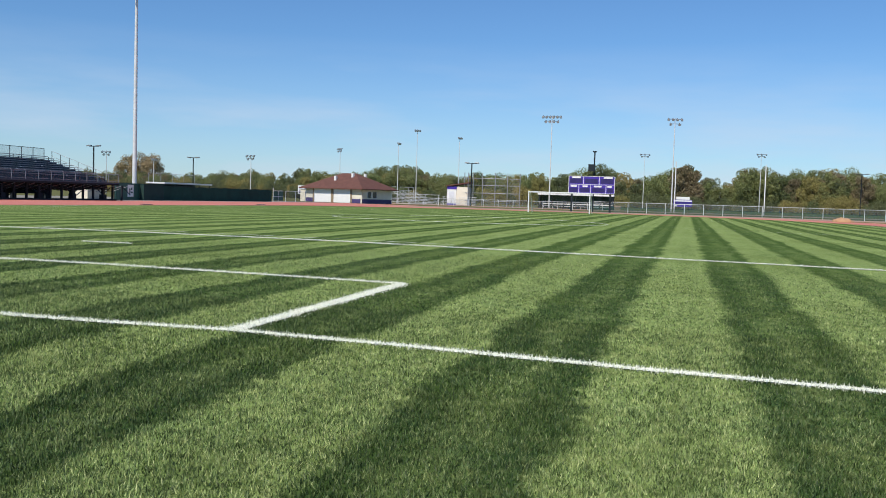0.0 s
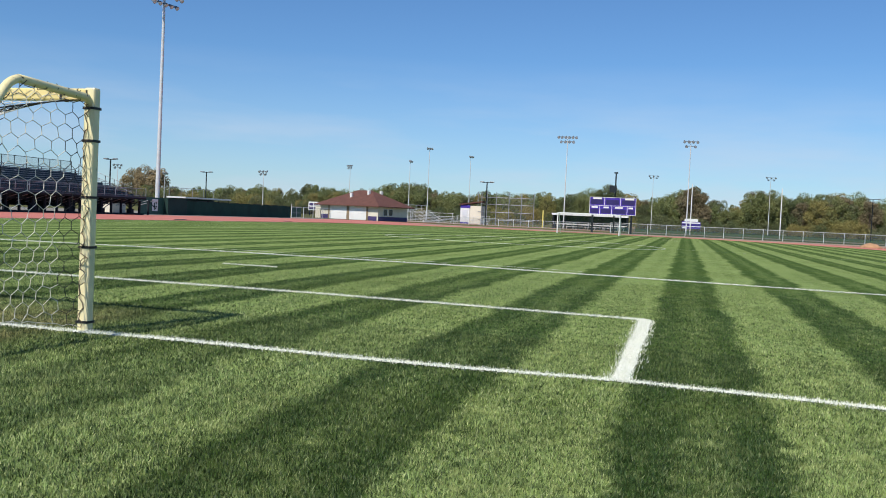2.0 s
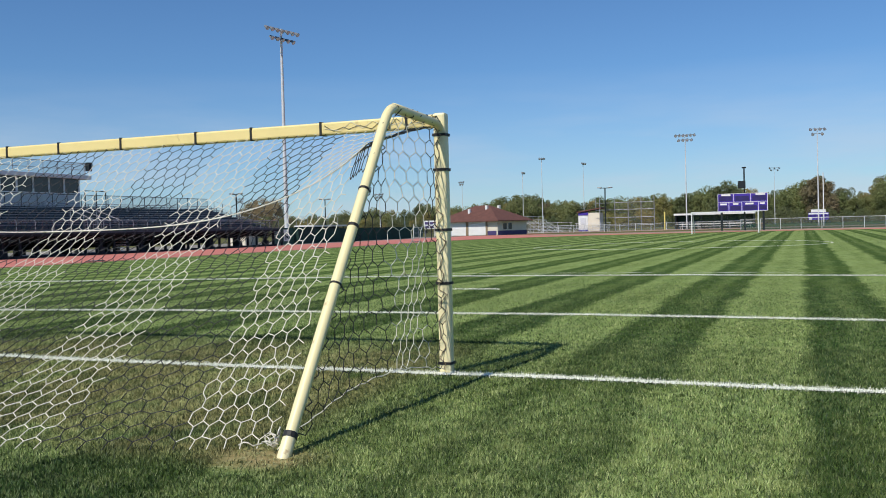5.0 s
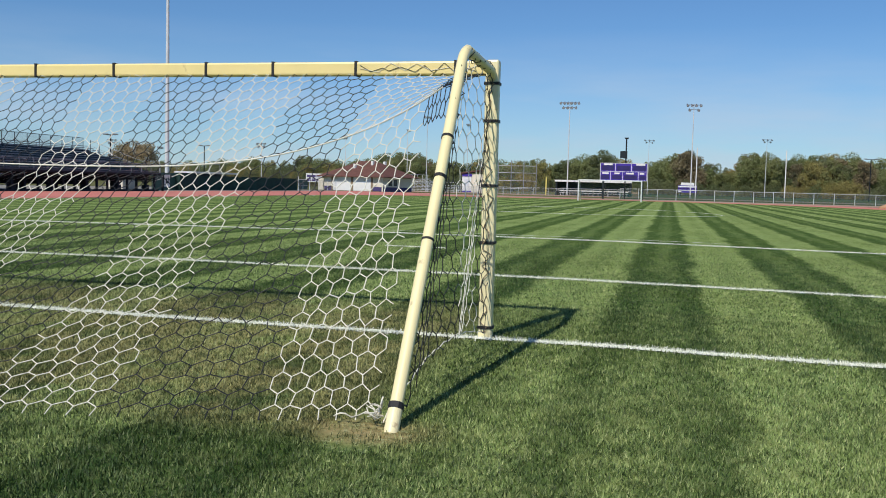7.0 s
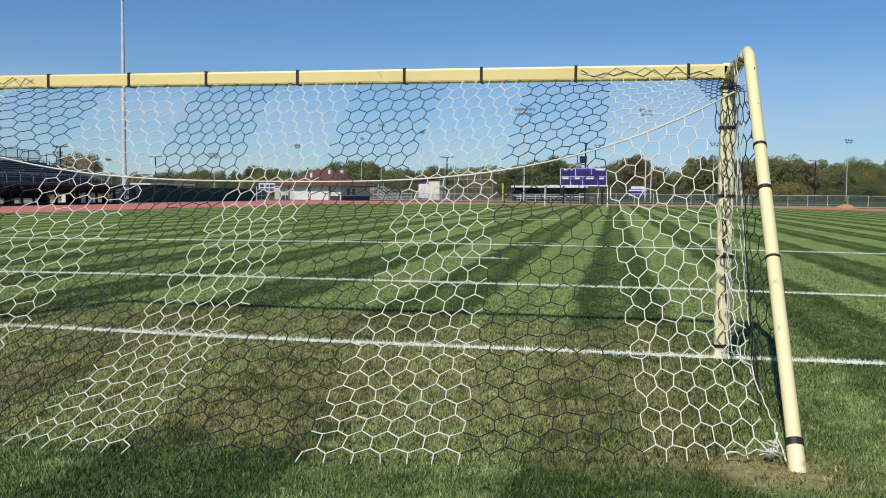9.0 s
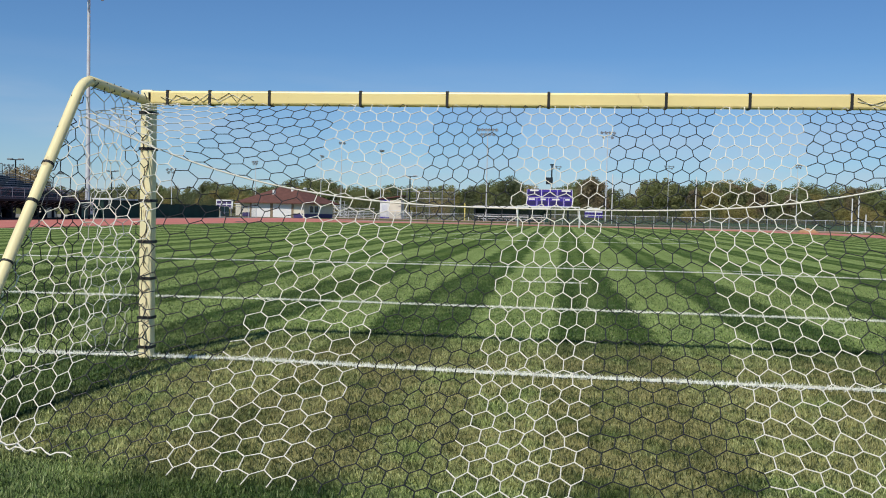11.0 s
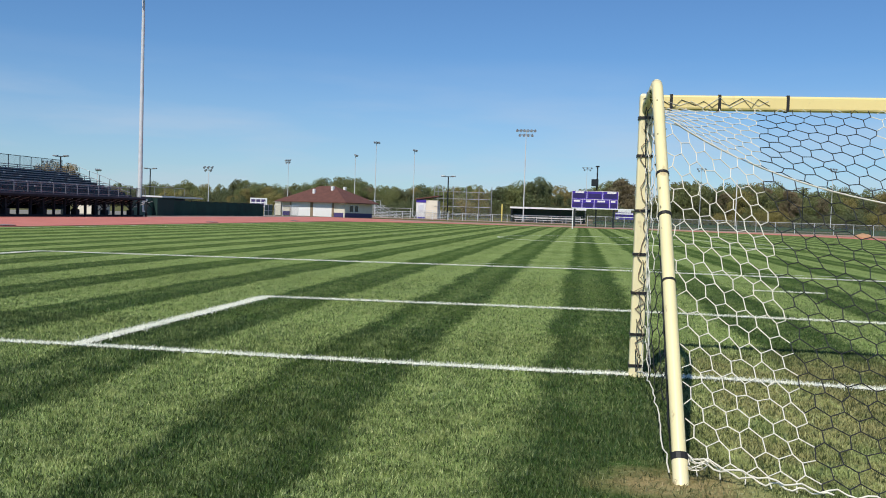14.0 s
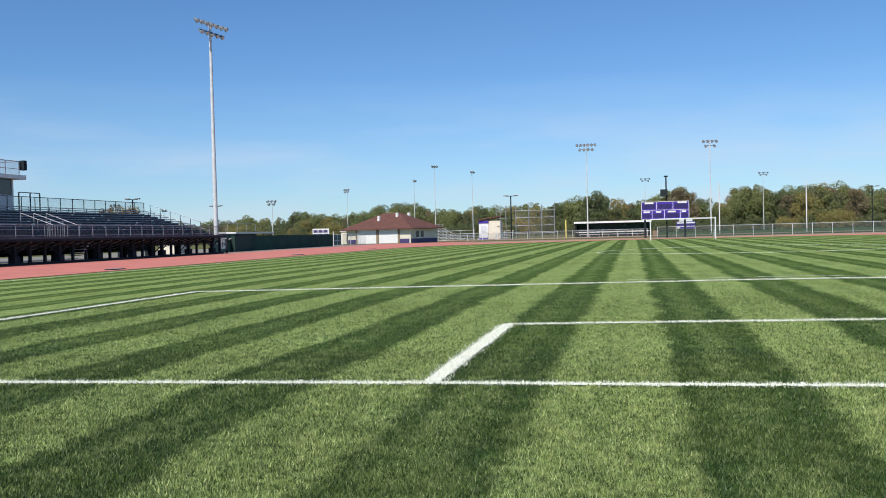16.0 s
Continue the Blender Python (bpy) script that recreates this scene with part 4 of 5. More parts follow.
# back fence
XB = -1.6 - ROWS * 0.74
for i in range(28):
    y = Y0 + (Y1 - 2 - Y0) * i / 27
    rods("back_post", M_DARKST, st, ((XB, y, 4.6), (XB, y, 6.05), 0.04))
for z in (6.05, 4.75):
    rods("back_rail", M_DARKST, st, ((XB, Y0, z), (XB, Y1 - 2, z), 0.03))
bm = bmesh.new()
bm.faces.new([bm.verts.new(p) for p in ((XB + .02, Y0, 4.75), (XB + .02, Y1 - 2, 4.75), (XB + .02, Y1 - 2, 6.03), (XB + .02, Y0, 6.03))])
part("back_mesh", bm, M_LINK, st)
# stepped railing at the end
for i in range(7):
    x, z = XB + i * 1.25, 4.7 - i * 0.42
    rods("end_post", M_DARKST, st, ((x, Y1 - 0.6, z - 0.4), (x, Y1 - 0.6, z + 1.15), 0.035))
    if i:
        rods("end_rail", M_RAIL, st, ((x - 1.25, Y1 - 0.6, z + 1.55), (x, Y1 - 0.6, z + 1.12), 0.025))
        rods("end_rail", M_RAIL, st, ((x - 1.25, Y1 - 0.6, z + 0.9), (x, Y1 - 0.6, z + 0.48), 0.025))
# columns, raking beams and braces beneath
for i in range(10):
    y = 36.0 + i * 5.55
    boxes("pier", M_DARKST, st, ((-1.0, y - 0.32, 0), (-0.4, y + 0.32, 0.75)), bevel=0.03)
    boxes("column", M_DARKST, st, ((-0.85, y - 0.13, 0.75), (-0.55, y + 0.13, 1.86)))
    for k in (1, 2):
        boxes("stub_column", M_DARKST, st, ((-0.80, y + 1.85 * k - 0.10, 0), (-0.60, y + 1.85 * k + 0.10, 1.86)))
    boxes("column", M_DARKST, st, ((-5.2, y - 0.25, 0), (-4.7, y + 0.25, 3.3)))
    boxes("column", M_DARKST, st, ((-8.9, y - 0.25, 0), (-8.4, y + 0.25, 4.4)))
    rods("raking_beam", M_DARKST, st, ((-0.4, y, 1.75), (-9.0, y, 4.6), 0.16))
    for k in range(4):
        rods("brace", M_RAIL, st, ((-0.15, y + 1.39 * k, 1.80), (-2.3, y + 1.39 * k - 0.5, 1.05), 0.035))
    rods("knee_brace", M_DARKST, st, ((-0.7, y + 0.1, 0.8), (-0.7, y + 1.8, 1.8), 0.05))
    rods("knee_brace", M_DARKST, st, ((-0.7, y + 5.4, 0.8), (-0.7, y + 3.7, 1.8), 0.05))
    rods("cross_brace", M_DARKST, st, ((-4.9, y, 0.2), (-4.9, y + 5.5, 3.0), 0.05))
# dark slabs added to stand in for the deep shade under the deck
boxes("under_beam", M_DARKST, st, ((-4.8, Y0, 1.15), (-4.4, Y1 - 1, 3.1)))
boxes("front_joist", M_DARKST, st, ((-1.5, Y0, 1.3), (-1.2, Y1 - 0.5, 1.86)))
boxes("rear_skirt", M_DARKST, st, ((-8.6, Y0, 0.60), (-8.45, Y1 - 2, 4.3)))
boxes("ground_sill", M_DARKST, st, ((-1.3, Y0, 0), (-0.2, Y1, 0.22)))
# stairs with handrails through the rows
for y in (58.5, 43.0):
    for i in range(ROWS):
        x, z = -1.6 - i * 0.74, 2.2 + i * 0.25
        boxes("aisle_step", M_ALU, st, ((x - 0.4, y, z), (x - 0.02, y + 1.6, z + 0.14)))
    for dy in (0.0, 1.7, 3.4):
        rods("aisle_rail", M_RAIL, st, ((-1.2, y + dy, 3.15), (-4.4, y + dy, 4.3), 0.035), ((-1.2, y + dy, 2.2), (-1.2, y + dy, 3.15), 0.035), ((-4.4, y + dy, 3.1), (-4.4, y + dy, 4.3), 0.035), ((-2.8, y + dy, 2.6), (-2.8, y + dy, 3.72), 0.03))
    for i in range(8):
        rods("stair_bar", M_RAIL, st, ((-0.6, y - 2.2 + i * 0.34, 2.2), (-0.6, y - 2.2 + i * 0.34, 3.1), 0.025))
    for i in range(7):
        boxes("stair_tread", M_ALU, st, ((-1.7 - i * 0.06, y + 2.2 + i * 0.3, 0.3 + i * 0.26), (-0.6, y + 2.5 + i * 0.3, 0.36 + i * 0.26)))
# press box on top
pb = empty("press_box", (-61.8, 64.2, BASE), "white press box with dark windows and a railed roof", "press box")
boxes("wall", M_WHITE, pb, ((-2.6, -16.0, 4.6), (0.0, 0.0, 6.1)))
boxes("window_band", M_WIN, pb, ((-2.5, -15.9, 6.1), (-0.05, -0.1, 7.55)))
for i in range(9):
    boxes("mullion", M_WHITE, pb, ((-0.06, -16.0 + i * 1.975, 6.1), (0.02, -15.8 + i * 1.975, 7.55)))
boxes("corner_post", M_WHITE, pb, ((-2.6, -0.12, 6.1), (-2.4, 0.0, 7.55)), ((-0.12, -0.12, 6.1), (0.0, 0.0, 7.55)))
boxes("roof", M_WHITE, pb, ((-3.0, -16.6, 7.55), (0.6, 1.1, 7.95)), bevel=0.05)
for i in range(10):
    rods("roof_post", M_RAIL, pb, ((0.3, -16.0 + i * 1.83, 7.95), (0.3, -16.0 + i * 1.83, 9.2), 0.035))
rods("roof_rail", M_RAIL, pb, ((0.3, -16.0, 9.2), (0.3, 0.6, 9.2), 0.035), ((0.3, -16.0, 8.5), (0.3, 0.6, 8.5), 0.025), ((0.3, 0.6, 9.2), (-2.8, 0.6, 9.2), 0.035))
bm = bmesh.new()
bm.faces.new([bm.verts.new(p) for p in ((0.32, -16, 8.0), (0.32, 0.6, 8.0), (0.32, 0.6, 9.18), (0.32, -16, 9.18))])
part("roof_mesh", bm, M_LINKD, pb)
boxes("loudspeaker", M_DARKST, pb, ((0.2, 0.65, 8.4), (0.7, 1.1, 9.3)), bevel=0.04, label="dark loudspeaker at the roof corner")
for y in (-15.6, -10.6, -5.4, -0.4):
    boxes("leg", M_DARKST, pb, ((-2.5, y - 0.2, -0.05), (-2.1, y + 0.2, 4.0)))
boxes("lower_skirt", M_STAND, pb, ((-2.6, -16.0, 3.9), (0.1, 2.2, 4.6)))
rods("landing_post", M_DARKST, pb, ((0.1, 0.6, 4.0), (0.1, 0.6, 6.4), 0.06), ((0.1, 2.2, 4.0), (0.1, 2.2, 6.4), 0.06), ((0.1, 3.6, 4.3), (0.1, 3.6, 6.4), 0.06), ((0.1, 0.6, 6.4), (0.1, 3.6, 6.4), 0.04))

# ---------- concession building ----------
CB = far_pose(-47.2, 157.5, -22.0)
cb = empty("concession_building", (0, 0, 0), "cream block building with a brown hip roof and white roller doors", "building")
cb.matrix_world = CB
L, D, EH = 15.4, 9.0, 2.85
boxes("wall", M_CREAMW, cb, ((-L, 0, 0), (0, 0.2, EH)), ((-L, D - 0.2, 0), (0, D, EH)), ((-L, 0.2, 0), (-L + 0.2, D - 0.2, EH)), ((-0.2, 0.2, 0), (0, D - 0.2, EH)))
for x0, x1 in ((-12.9, -8.2), (-7.5, -3.0)):
    dr = boxes("roller_door", M_DOORW, cb, ((x0, -0.06, 0.02), (x1, -0.004, 2.75)))
    for k in range(9):
        boxes("door_slat", M_DOORW, dr, ((x0, -0.085, 0.1 + k * 0.3), (x1, -0.062, 0.36 + k * 0.3)))
for x0, x1 in ((-13.3, -12.92), (-8.18, -7.52), (-2.98, -2.55)):
    boxes("pilaster", M_WOODP, cb, ((x0, -0.12, 0), (x1, -0.004, 2.8)))
for x0, x1 in ((-15.3, -13.35), (-2.5, -0.3)):
    boxes("purple_band", M_PURPLED, cb, ((x0, -0.05, 0.02), (x1, -0.004, 0.85)))
boxes("purple_band", M_PURPLED, cb, ((0.004, 0.1, 0.02), (0.05, D - 0.1, 0.85)))
for y0 in (1.6, 3.2):
    w = boxes("window", M_WIN, cb, ((0.004, y0, 1.1), (0.03, y0 + 1.1, 2.3)))
    boxes("frame", M_WHITE, w, ((0.004, y0 - 0.08, 1.02), (0.05, y0, 2.38)), ((0.004, y0 + 1.1, 1.02), (0.05, y0 + 1.18, 2.38)), ((0.004, y0, 2.3), (0.05, y0 + 1.1, 2.38)), ((0.004, y0, 1.02), (0.05, y0 + 1.1, 1.1)))
bm = bmesh.new()
o, cx0, cx1, cy, RZ = 1.0, -L * 0.62, -L * 0.38, D / 2, 6.0
e4 = [bm.verts.new(p) for p in ((-L - o, -o, EH), (o, -o, EH), (o, D + o, EH), (-L - o, D + o, EH))]
lo4 = [bm.verts.new(p) for p in ((-L - o, -o, EH - 0.16), (o, -o, EH - 0.16), (o, D + o, EH - 0.16), (-L - o, D + o, EH - 0.16))]
r2 = [bm.verts.new((cx0, cy, RZ)), bm.verts.new((cx1, cy, RZ))]
bm.faces.new((e4[0], e4[1], r2[1], r2[0])), bm.faces.new((e4[1], e4[2], r2[1])), bm.faces.new((e4[2], e4[3], r2[0], r2[1])), bm.faces.new((e4[3], e4[0], r2[0]))
for i in range(4):
    bm.faces.new((e4[i], lo4[i], lo4[(i + 1) % 4], e4[(i + 1) % 4]))
bm.faces.new(lo4)
roof = part("roof", bm, M_SHINGLE, cb, "brown shingled hip roof")
for x, y, z in ((-9.0, 2.0, 4.0), (-5.4, 3.2, 4.6), (-4.6, 6.0, 4.6)):
    boxes("vent", M_WHITE, roof, ((x - 0.25, y - 0.25, z), (x + 0.25, y + 0.25, z + 1.35)), bevel=0.04)
sdb = empty("lean_to", (0, 0, 0), "small cream annex at the end of the building", "annex")
sdb.matrix_world = CB
boxes("wall", M_CREAMW, sdb, ((-L - 2.6, 1.0, 0), (-L - 1.1, D - 3, 2.5)))
boxes("roof", M_WHITE, sdb, ((-L - 2.8, 0.8, 2.5), (-L - 1.05, D - 2.8, 2.62)), bevel=0.02)

# ---------- ball field beyond: shed, bleachers, backstop, dugout ----------
sh = empty("ticket_shed", (-38.3, 199.0, BASE), "small cream shed with white front, purple sign, slanting dark roof", "shed")
boxes("wall", M_CREAMW, sh, ((-2.4, 0, 0), (2.5, 4.0, 4.3)))
boxes("front_panel", M_WHITE, sh, ((-2.5, -0.12, 0), (-0.3, -0.004, 4.3)))
boxes("window_shutter", M_ALU, sh, ((-2.0, -0.2, 1.6), (-0.8, -0.125, 3.2)))
boxes("sign_bar", M_PURPLE, sh, ((-2.5, -0.2, 3.75), (-0.2, -0.125, 4.4)))
boxes("sill_band", M_PURPLE, sh, ((-2.5, -0.16, 0.02), (-0.3, -0.125, 0.45)))
bm = bmesh.new()
v = [bm.verts.new(p) for p in ((-2.8, -0.5, 4.35), (2.9, -0.5, 5.25), (2.9, 4.4, 5.25), (-2.8, 4.4, 4.35), (-2.8, -0.5, 4.6), (2.9, -0.5, 5.5), (2.9, 4.4, 5.5), (-2.8, 4.4, 4.6))]
for f in ((0, 1, 2, 3), (4, 5, 6, 7), (0, 1, 5, 4), (1, 2, 6, 5), (2, 3, 7, 6), (3, 0, 4, 7)):
    bm.faces.new([v[i] for i in f])
part("roof", bm, M_SHINGLE, sh)


def small_bleacher(at, wide, rows, turn):
    b = empty("bleacher", (0, 0, 0), "small bare aluminium bleacher with open frame", "bleacher", "aluminium bleachers")
    b.matrix_world = far_pose(at[0], at[1], turn)
    for i in range(rows):
        boxes("seat_plank", M_ALU, b, ((-wide / 2, i * 0.65, 0.42 + i * 0.33), (wide / 2, i * 0.65 + 0.26, 0.47 + i * 0.33)))
        boxes("foot_plank", M_ALU, b, ((-wide / 2, i * 0.65 + 0.28, 0.12 + i * 0.33), (wide / 2, i * 0.65 + 0.5, 0.16 + i * 0.33)))
    for k in range(5):
        x = -wide / 2 + 0.3 + (wide - 0.6) * k / 4
        rods("frame", M_GALV, b, ((x, 0, 0), (x, rows * 0.65, rows * 0.33), 0.04), ((x, rows * 0.65, 0), (x, rows * 0.65, rows * 0.33 + 0.9), 0.04), ((x, 0.1, 0.02), (x, rows * 0.65, 0.02), 0.04))
    rods("back_rail", M_GALV, b, ((-wide / 2, rows * 0.65, rows * 0.33 + 0.9), (wide / 2, rows * 0.65, rows * 0.33 + 0.9), 0.03))


small_bleacher((-46.0, 196.0), 9.0, 9, 70)
small_bleacher((-46.5, 187.0), 13.0, 4, 4)
small_bleacher((-35.5, 187.0), 8.0, 3, -4)

bs = empty("backstop", (-29.5, 197.0, BASE), "tall ball field backstop of poles and wire", "backstop")
for x in (-7.2, -6.2, -4.8, -2.4, 0.6, 3.5, 6.4):
    rods("pole", M_RAIL, bs, ((x, 0.5 * abs(x) - 1.5 if x < -3 else 0, -0.1), (x, 0.5 * abs(x) - 1.5 if x < -3 else 0, 7.7), 0.09))
for z in (1.2, 3.0, 4.8, 6.4):
    rods("rail", M_RAIL, bs, ((-2.4, 0, z), (6.4, 0, z), 0.07))
    rods("rail", M_RAIL, bs, ((-2.4, 0, z), (-7.2, 2.1, z), 0.06))
bm = bmesh.new()
bm.faces.new([bm.verts.new(p) for p in ((-2.4, .05, 0), (6.4, .05, 0), (6.4, .05, 6.4), (-2.4, .05, 6.4))])
part("wire", bm, mesh_fabric("backstop wire", (0.25, 0.24, 0.22), 0.12), bs)

dg = empty("dugout", (-10.0, 197.0, BASE), "long open dugout with a pale roof and white bench", "dugout")
boxes("roof", M_ROOFW, dg, ((-8.6, -1.6, 3.15), (8.3, 2.4, 3.42)), bevel=0.05)
boxes("fascia", M_WHITE, dg, ((-8.65, -1.68, 3.05), (8.35, -1.6, 3.45)))
boxes("back_wall", M_GREENB, dg, ((-8.5, 2.1, 0), (8.2, 2.3, 3.15)))
for x in (-8.5, 8.0):
    boxes("side_wall", M_DARKST, dg, ((x, -1.4, 0), (x + 0.2, 2.1, 3.15)))
boxes("bench", M_WHITE, dg, ((-7.6, -1.15, 0.52), (7.6, -0.70, 0.62)))
for k in range(8):
    boxes("bench_leg", M_GALV, dg, ((-7.4 + 2.1 * k, -0.98, 0), (-7.32 + 2.1 * k, -0.88, 0.52)))
boxes("shelf", M_ALU, dg, ((-7.9, 1.5, 1.55), (7.7, 2.05, 1.65)))
boxes("bench_back", M_WHITE, dg, ((-7.6, -0.68, 0.95), (7.6, -0.62, 1.15)))
for k in range(7):
    x = -8.2 + k * 2.7
    boxes("post", M_DARKST, dg, ((x - 0.07, -1.5, 0), (x + 0.07, -1.36, 3.1)))
rods("front_rail", M_WHITE, dg, ((-8.3, -1.6, 1.15), (8.2, -1.6, 1.15), 0.05))
boxes("crate", M_WOODP, dg, ((8.5, -1.0, 0), (9.9, 0.4, 1.1)), bevel=0.03)
fp = empty("foul_pole", (-20.3, 193.0, BASE), "yellow foul pole beside the dugout", "pole")
boxes("pole", M_YELLOW, fp, ((-0.13, -0.13, -0.05), (0.13, 0.13, 3.9)), bevel=0.03)
for x, y in ((11.5, 183.0), (29.5, 190.0)):
    f = empty("flag_pole", (x, y, BASE), "slender pale pole by the outfield", "pole", "slender poles")
    rods("pole", M_WHITE, f, ((0, 0, -0.1), (0, 0, 10.5), 0.10))
sm = bmesh.new()
rng = random.Random(3)
bmesh.ops.create_icosphere(sm, subdivisions=3, radius=1.0)
for v in sm.verts:
    k = 1 + 0.25 * noise.noise(v.co * 2.3)
    v.co = Vector((v.co.x * 1.3 * k, v.co.y * 1.0 * k, max(v.co.z, -0.1) * 0.62 * k))
mo = part("sand_pile", sm, M_MOUND, None, "", True)
mo.location = (33.2, 120.0, gz(33.2, 120) + 0.03)
tagged(mo, "heap of orange sand beside the track", "sand pile")

for x, y, h in ((42.0, 127.5, 4.9), (42.9, 127.5, 5.3), (48.3, 141.0, 2.8)):
    v = empty("vault_standard", (x, y, BASE + 0.03), "white upright pole vault standard on the track bend", "vault standard", "vault standards")
    rods("upright", M_WHITE, v, ((0, 0, 0.05), (0, 0, h), 0.09))
    boxes("base", M_WHITE, v, ((-0.5, -0.7, 0), (0.5, 0.7, 0.12)), bevel=0.02)
    rods("slide", M_RAIL, v, ((-0.12, -0.1, h * 0.6), (0.12, -0.1, h * 0.6), 0.05))
for x, y in ((50.1, 140.5), (51.9, 140.8)):
    v = empty("hurdle", (x, y, BASE + 0.03), "white wooden hurdle beside the track", "hurdle", "hurdles")
    boxes("top_board", M_WHITE, v, ((-0.6, -0.03, 0.95), (0.6, 0.03, 1.07)))
    for s in (-1, 1):
        rods("leg", M_RAIL, v, ((s * 0.55, 0, 0), (s * 0.55, 0, 0.95), 0.03))
        rods("foot", M_RAIL, v, ((s * 0.55, -0.6, 0.03), (s * 0.55, 0.05, 0.03), 0.03))

# drain covers on the track edge
for x, y in ((-35.0, 37.0), (-35.2, 66.0), (-35.4, 90.0)):
    d = empty("drain_cover", (x, y, gz(x, y) + 0.03), "dark drain cover at the edge of the track", "drain", "track drains")
    boxes("frame", M_DARKST, d, ((-0.35, -0.5, 0), (0.35, 0.5, 0.05)), bevel=0.01)
    for k in range(5):
        boxes("bar", M_RAIL, d, ((-0.3, -0.42 + k * 0.19, 0.052), (0.3, -0.34 + k * 0.19, 0.065)))

# ---------- trees ----------


def tree_meshes(kind, seed, h, wide, mat):
    """Trunk with limbs and a crown of leaf clumps, as two meshes."""
    rng = np.random.default_rng(seed)
    bm = bmesh.new()
    rod(bm, (0, 0, -0.2), (0.1, 0, h * 0.35), 0.03 * h, 0.02 * h, n=8)
    rod(bm, (0.1, 0, h * 0.35), (0.0, 0.2, h * 0.8), 0.02 * h, 0.005 * h, n=6)
    lobes = []
    for i in range(24):
        a = 2 * math.pi * i / 6.4 + rng.uniform(-.4, .4)
        zz = h * rng.uniform(0.22, 0.96)
        rr = wide * 0.5 * math.sqrt(max(0.15, 1 - abs(zz / h - 0.5) * 1.5)) * rng.uniform(0.45, 0.8)
        tip = Vector((math.cos(a) * rr, math.sin(a) * rr, zz))
        rod(bm, (0.05, 0.05, zz * 0.62), tip, 0.009 * h, 0.003 * h, n=5)
        lobes.append((tip, wide * rng.uniform(0.06, 0.17)))
    lobes.append((Vector((0, 0, h * 0.86)), wide * 0.2))
    lobes.append((Vector((wide * 0.08, 0, h * 0.55)), wide * 0.3))
    lobes.append((Vector((0, -wide * 0.1, h * 0.32)), wide * 0.3))
    verts = []
    for c, r in lobes:
        m = int(260 * (r / 1.6) ** 1.5) + 130
        d = rng.normal(0, 1, (m, 3))
        d /= np.linalg.norm(d, axis=1)[:, None]
        p = np.array(c) + d * (r * rng.uniform(0.55, 1.12, m) ** 0.7)[:, None] * np.array((1, 1, 1.1))
        s = rng.uniform(0.08, 0.21, m) * (h / 11.0) ** 0.5
        n1 = rng.normal(0, 1, (m, 3)) + d * 0.8
        n1 /= np.linalg.norm(n1, axis=1)[:, None]
        u = np.cross(n1, rng.normal(0, 1, (m, 3)))
        u /= np.linalg.norm(u, axis=1)[:, None] + 1e-6
        w = np.cross(n1, u)
        for k, (a, b) in enumerate(((1, 0), (0.2, 0.8), (-1, 0.1), (-0.1, -0.7))):
            verts.append(((p + u * (a * s)[:, None] + w * (b * s)[:, None]), k))
    quads = []
    for i in range(0, len(verts), 4):
        q = np.stack([verts[i + k][0] for k in range(4)], 1)
        quads.append(q.reshape(-1, 3))
    v = np.concatenate(quads)
    v[:, 2] = np.maximum(v[:, 2], 0.05)
    trunk = part("trunk", bm, M_BARK, None, "", True)
    crown = from_arrays("crown", v, np.arange(len(v)).reshape(-1, 4), mat)
    return trunk, crown


KINDS = []
for i, (nm, lab, h, w, mat) in enumerate((("tree", "broad green tree at the edge of the wood", 11, 10.5, M_LEAF), ("tree", "rounded green tree at the edge of the wood", 9, 9.5, M_LEAF), ("tree", "yellowing tree at the edge of the wood", 10, 9.5, M_LEAFY),
                                          ("tree", "browning autumn tree at the edge of the wood", 10.5, 8.5, M_LEAFB), ("tree", "dark leaved tree at the edge of the wood", 9.5, 9, M_LEAFD), ("tree", "tall green tree at the edge of the wood", 12.5, 9, M_LEAF), ("bush", "dark green scrub at the foot of the wood", 4.2, 8.0, M_LEAFD), ("bush", "yellowish scrub at the foot of the wood", 3.6, 7.5, M_LEAFY), ("tree", "thinning tan autumn tree behind the stand", 10.5, 9.0, M_LEAFT))):
    KINDS.append((nm, lab, h, *tree_meshes(nm, 100 + i, h, w, mat)))


def plant(kind, x, y, h, turn, label=""):
    nm, lab, h0, trunk, crown = KINDS[kind]
    e = empty(nm, (x, y, BASE), label or lab, nm, "the wood")
    s = h / h0
    s *= FAR
    e.rotation_euler.z, e.scale = turn, (s * random.uniform(0.9, 1.15), s * random.uniform(0.9, 1.15), s)
    for o in (trunk, crown):
        c = new(o.name.split(".")[0], o.data)
        c.parent = e


random.seed(21)
# heights of the skyline along x, read from the place, at about 260 m
SKY = ((-240, 8), (-178, 7.0), (-152, 7.0), (-146, 7.2), (-120, 8.4), (-104, 9.4), (-92, 8.0), (-84, 9.0), (-77, 11.0), (-67, 11.2), (-62, 8.6), (-50, 9.4), (-36, 10.2), (-24, 9.6), (-11, 12.4), (-2, 9.4), (6, 10.2), (15, 12.6), (22, 9.8), (28, 9.6), (34, 13.0), (44, 11.0), (55, 12.4), (64, 11.0), (90, 11.5), (130, 11))


def skyline(x):
    for (a, ha), (b, hb) in zip(SKY, SKY[1:]):
        if a <= x <= b:
            return ha + (hb - ha) * (x - a) / (b - a)
    return 10.0


def set_back(x):
    """How much farther than 262 m the wood stands: it recedes towards the outfield."""
    return 1.14 + 0.24 * min(max((x + 50) / 25, 0), 1)


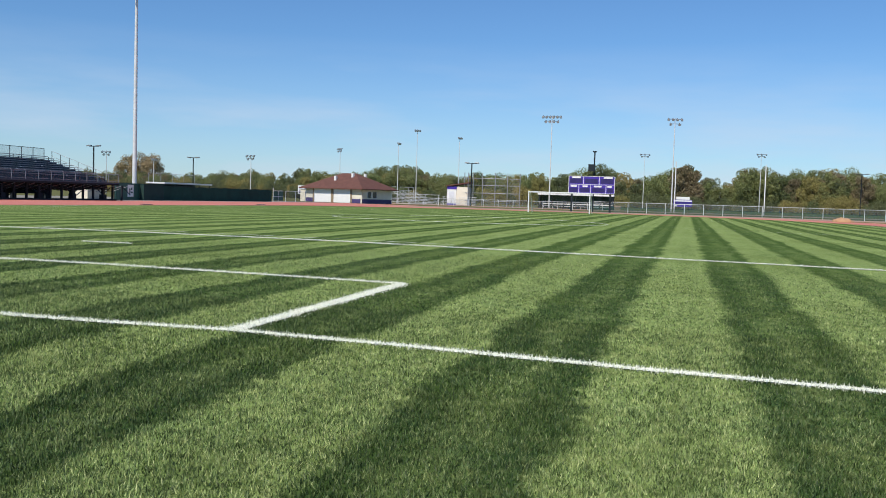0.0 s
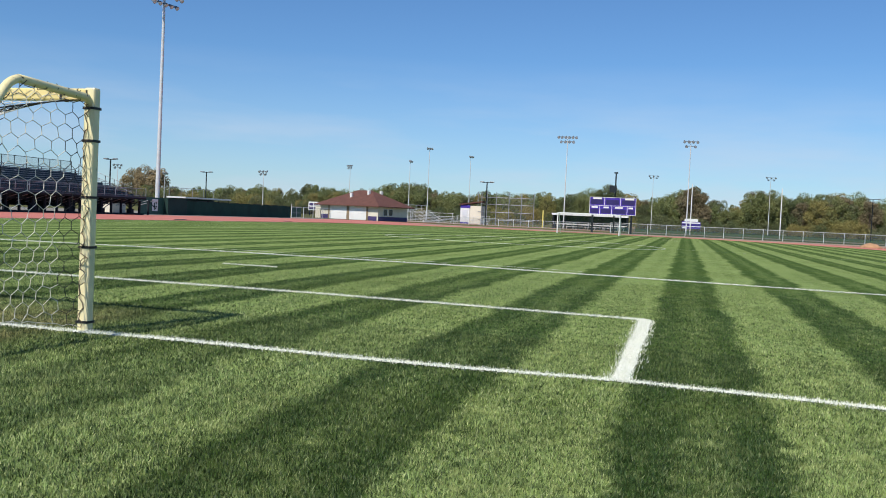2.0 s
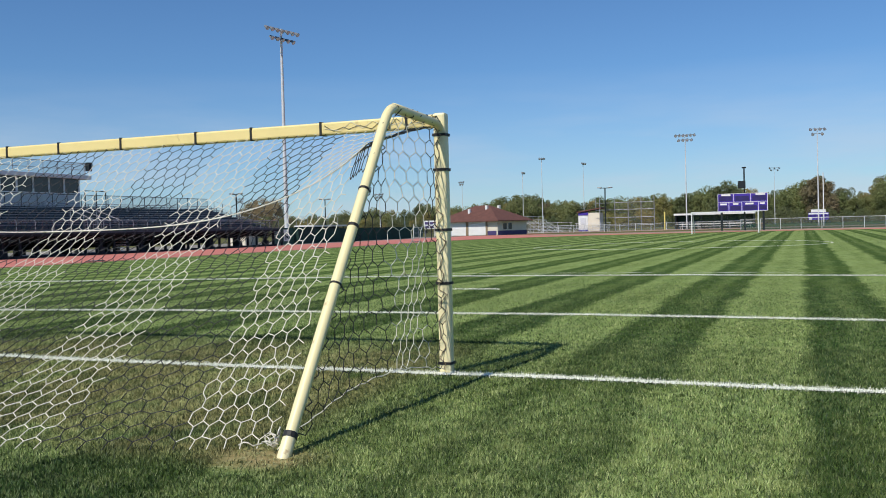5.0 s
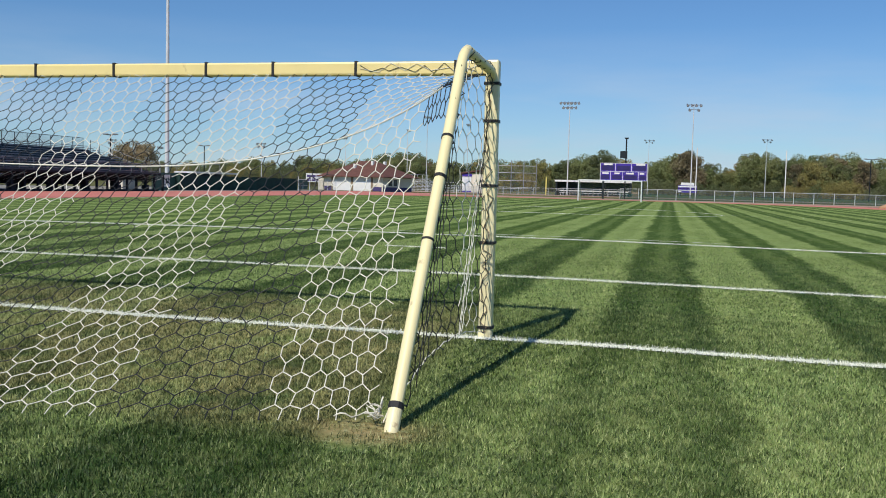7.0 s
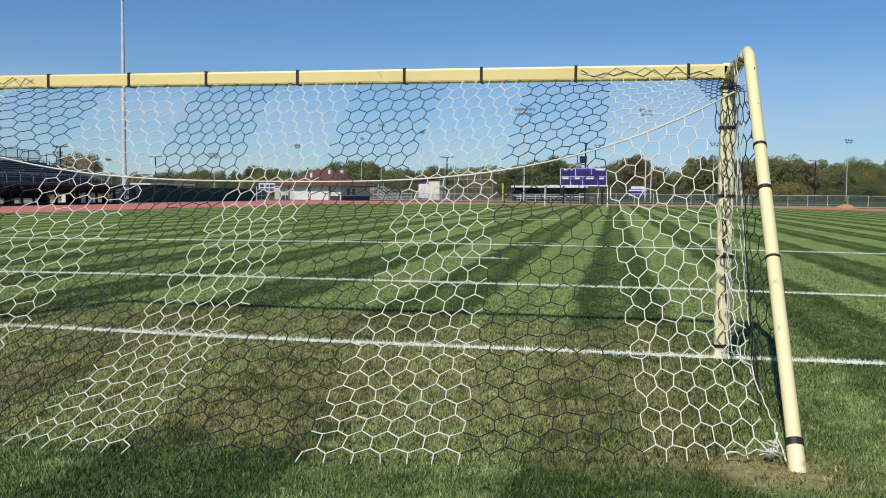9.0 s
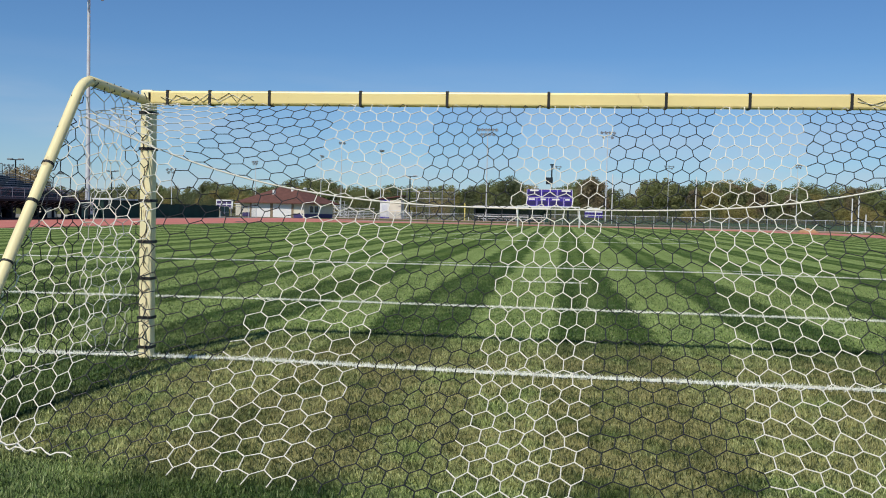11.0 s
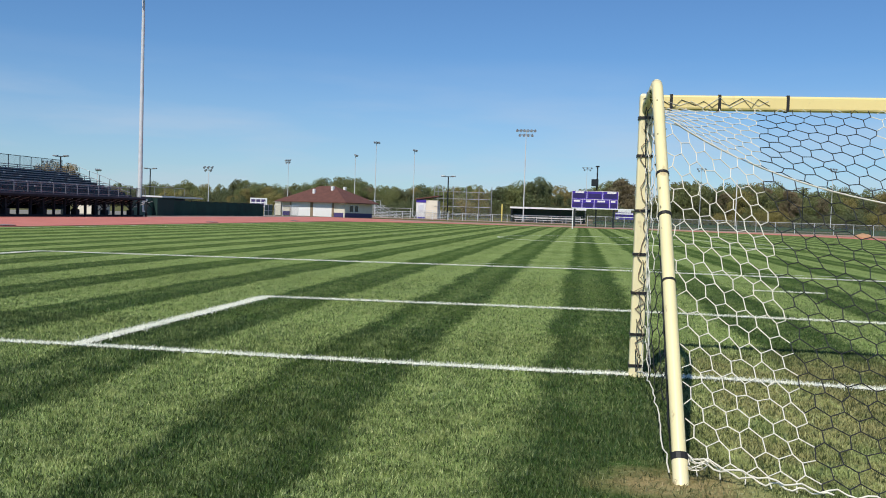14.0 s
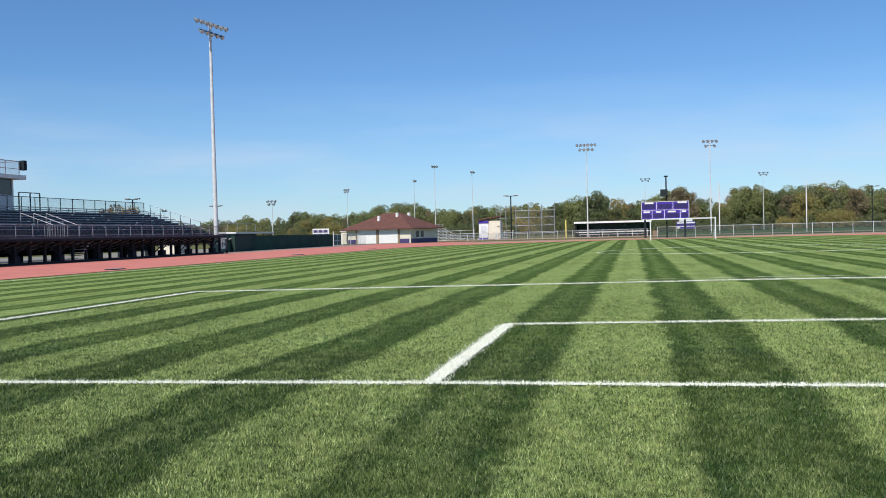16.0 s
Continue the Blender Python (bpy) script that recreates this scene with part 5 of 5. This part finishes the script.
for row, (dy, gap) in enumerate(((0, 4.0), (9, 4.4), (20, 4.6))):
    x = -200.0 + row * 2
    while x < 112:
        k = set_back(x) * (262 + dy) / 262
        h = skyline(x) * k * random.uniform(0.74, 1.0) * (1.0 if row else 0.90)
        kind = random.choices(range(6), (5, 4, 2.0, 1.4 if x < 10 else 3, 3, 3))[0]
        plant(kind, 13.4 + (x - 13.4) * k, -8 + 270 * k + random.uniform(-4, 4), h, random.uniform(0, 6.28))
        x += gap * random.uniform(0.6, 1.4)
x = -200.0
while x < 112:
    k = set_back(x) * 0.97
    plant(random.choice((6, 6, 7)), 13.4 + (x - 13.4) * k, -8 + 270 * k + random.uniform(-4, 3), random.uniform(2.8, 5.0) * k, random.uniform(0, 6.28))
    x += random.uniform(3.0, 5.0)
for x, y, h, kind in ((-254.6, 396.4, 19.6, 8), (-263.6, 399.4, 18.0, 8), (-246.1, 395.4, 18.6, 8)):
    plant(kind, x, y, h, random.uniform(0, 6.28))
for x, h, kind in ((-74, 10.6, 0), (-69, 10.2, 0), (-105, 6.5, 2), (31.5, 11.8, 0), (35, 11.2, 0), (13.5, 12.0, 3), (16, 10.5, 3), (-11, 11.6, 4), (53, 11.2, 5), (61, 10.2, 3)):
    k = set_back(x) * 0.985
    plant(kind, 13.4 + (x - 13.4) * k, -8 + 270 * k, h * k, random.uniform(0, 6.28))
for nm, lab, h0, trunk, crown in KINDS:
    bpy.data.objects.remove(trunk), bpy.data.objects.remove(crown)

# ---------- standing grass near the camera's way ----------


def grass(name, x0, x1, y0, y1, per_m2, h, w, seed, thin=False):
    rng = np.random.default_rng(seed)
    n = int((x1 - x0) * (y1 - y0) * per_m2)
    p = np.stack((rng.uniform(x0, x1, n), rng.uniform(y0, y1, n)), 1)
    ok = np.ones(n, bool)
    for a, b, lw, bend in LINES:
        d = (b - a) / np.linalg.norm(b - a)
        r = p - a
        t = r @ d
        off = np.abs(r @ np.array((-d[1], d[0])) - (np.interp(p[:, 0], BEND_X, BEND_Y) if bend else 0.0))
        ok &= ~((t > 0) & (t < np.linalg.norm(b - a)) & (off < lw * 0.46))
    for s in (-1, 1):
        ok &= (np.hypot((p[:, 0] - s * 3.72) * 0.8, p[:, 1] + 3.12) > 0.34 + 0.12 * np.sin(9 * p[:, 0])) | (rng.random(n) < 0.2)
    if thin:
        ok &= rng.random(n) > ((p[:, 1] - y0) / (y1 - y0)) ** 1.3
    v, f = tufts(p[ok], rng, h, w)
    return tagged(from_arrays(name, v, f, M_BLADE), "short mown grass blades", "grass", kind="stuff")


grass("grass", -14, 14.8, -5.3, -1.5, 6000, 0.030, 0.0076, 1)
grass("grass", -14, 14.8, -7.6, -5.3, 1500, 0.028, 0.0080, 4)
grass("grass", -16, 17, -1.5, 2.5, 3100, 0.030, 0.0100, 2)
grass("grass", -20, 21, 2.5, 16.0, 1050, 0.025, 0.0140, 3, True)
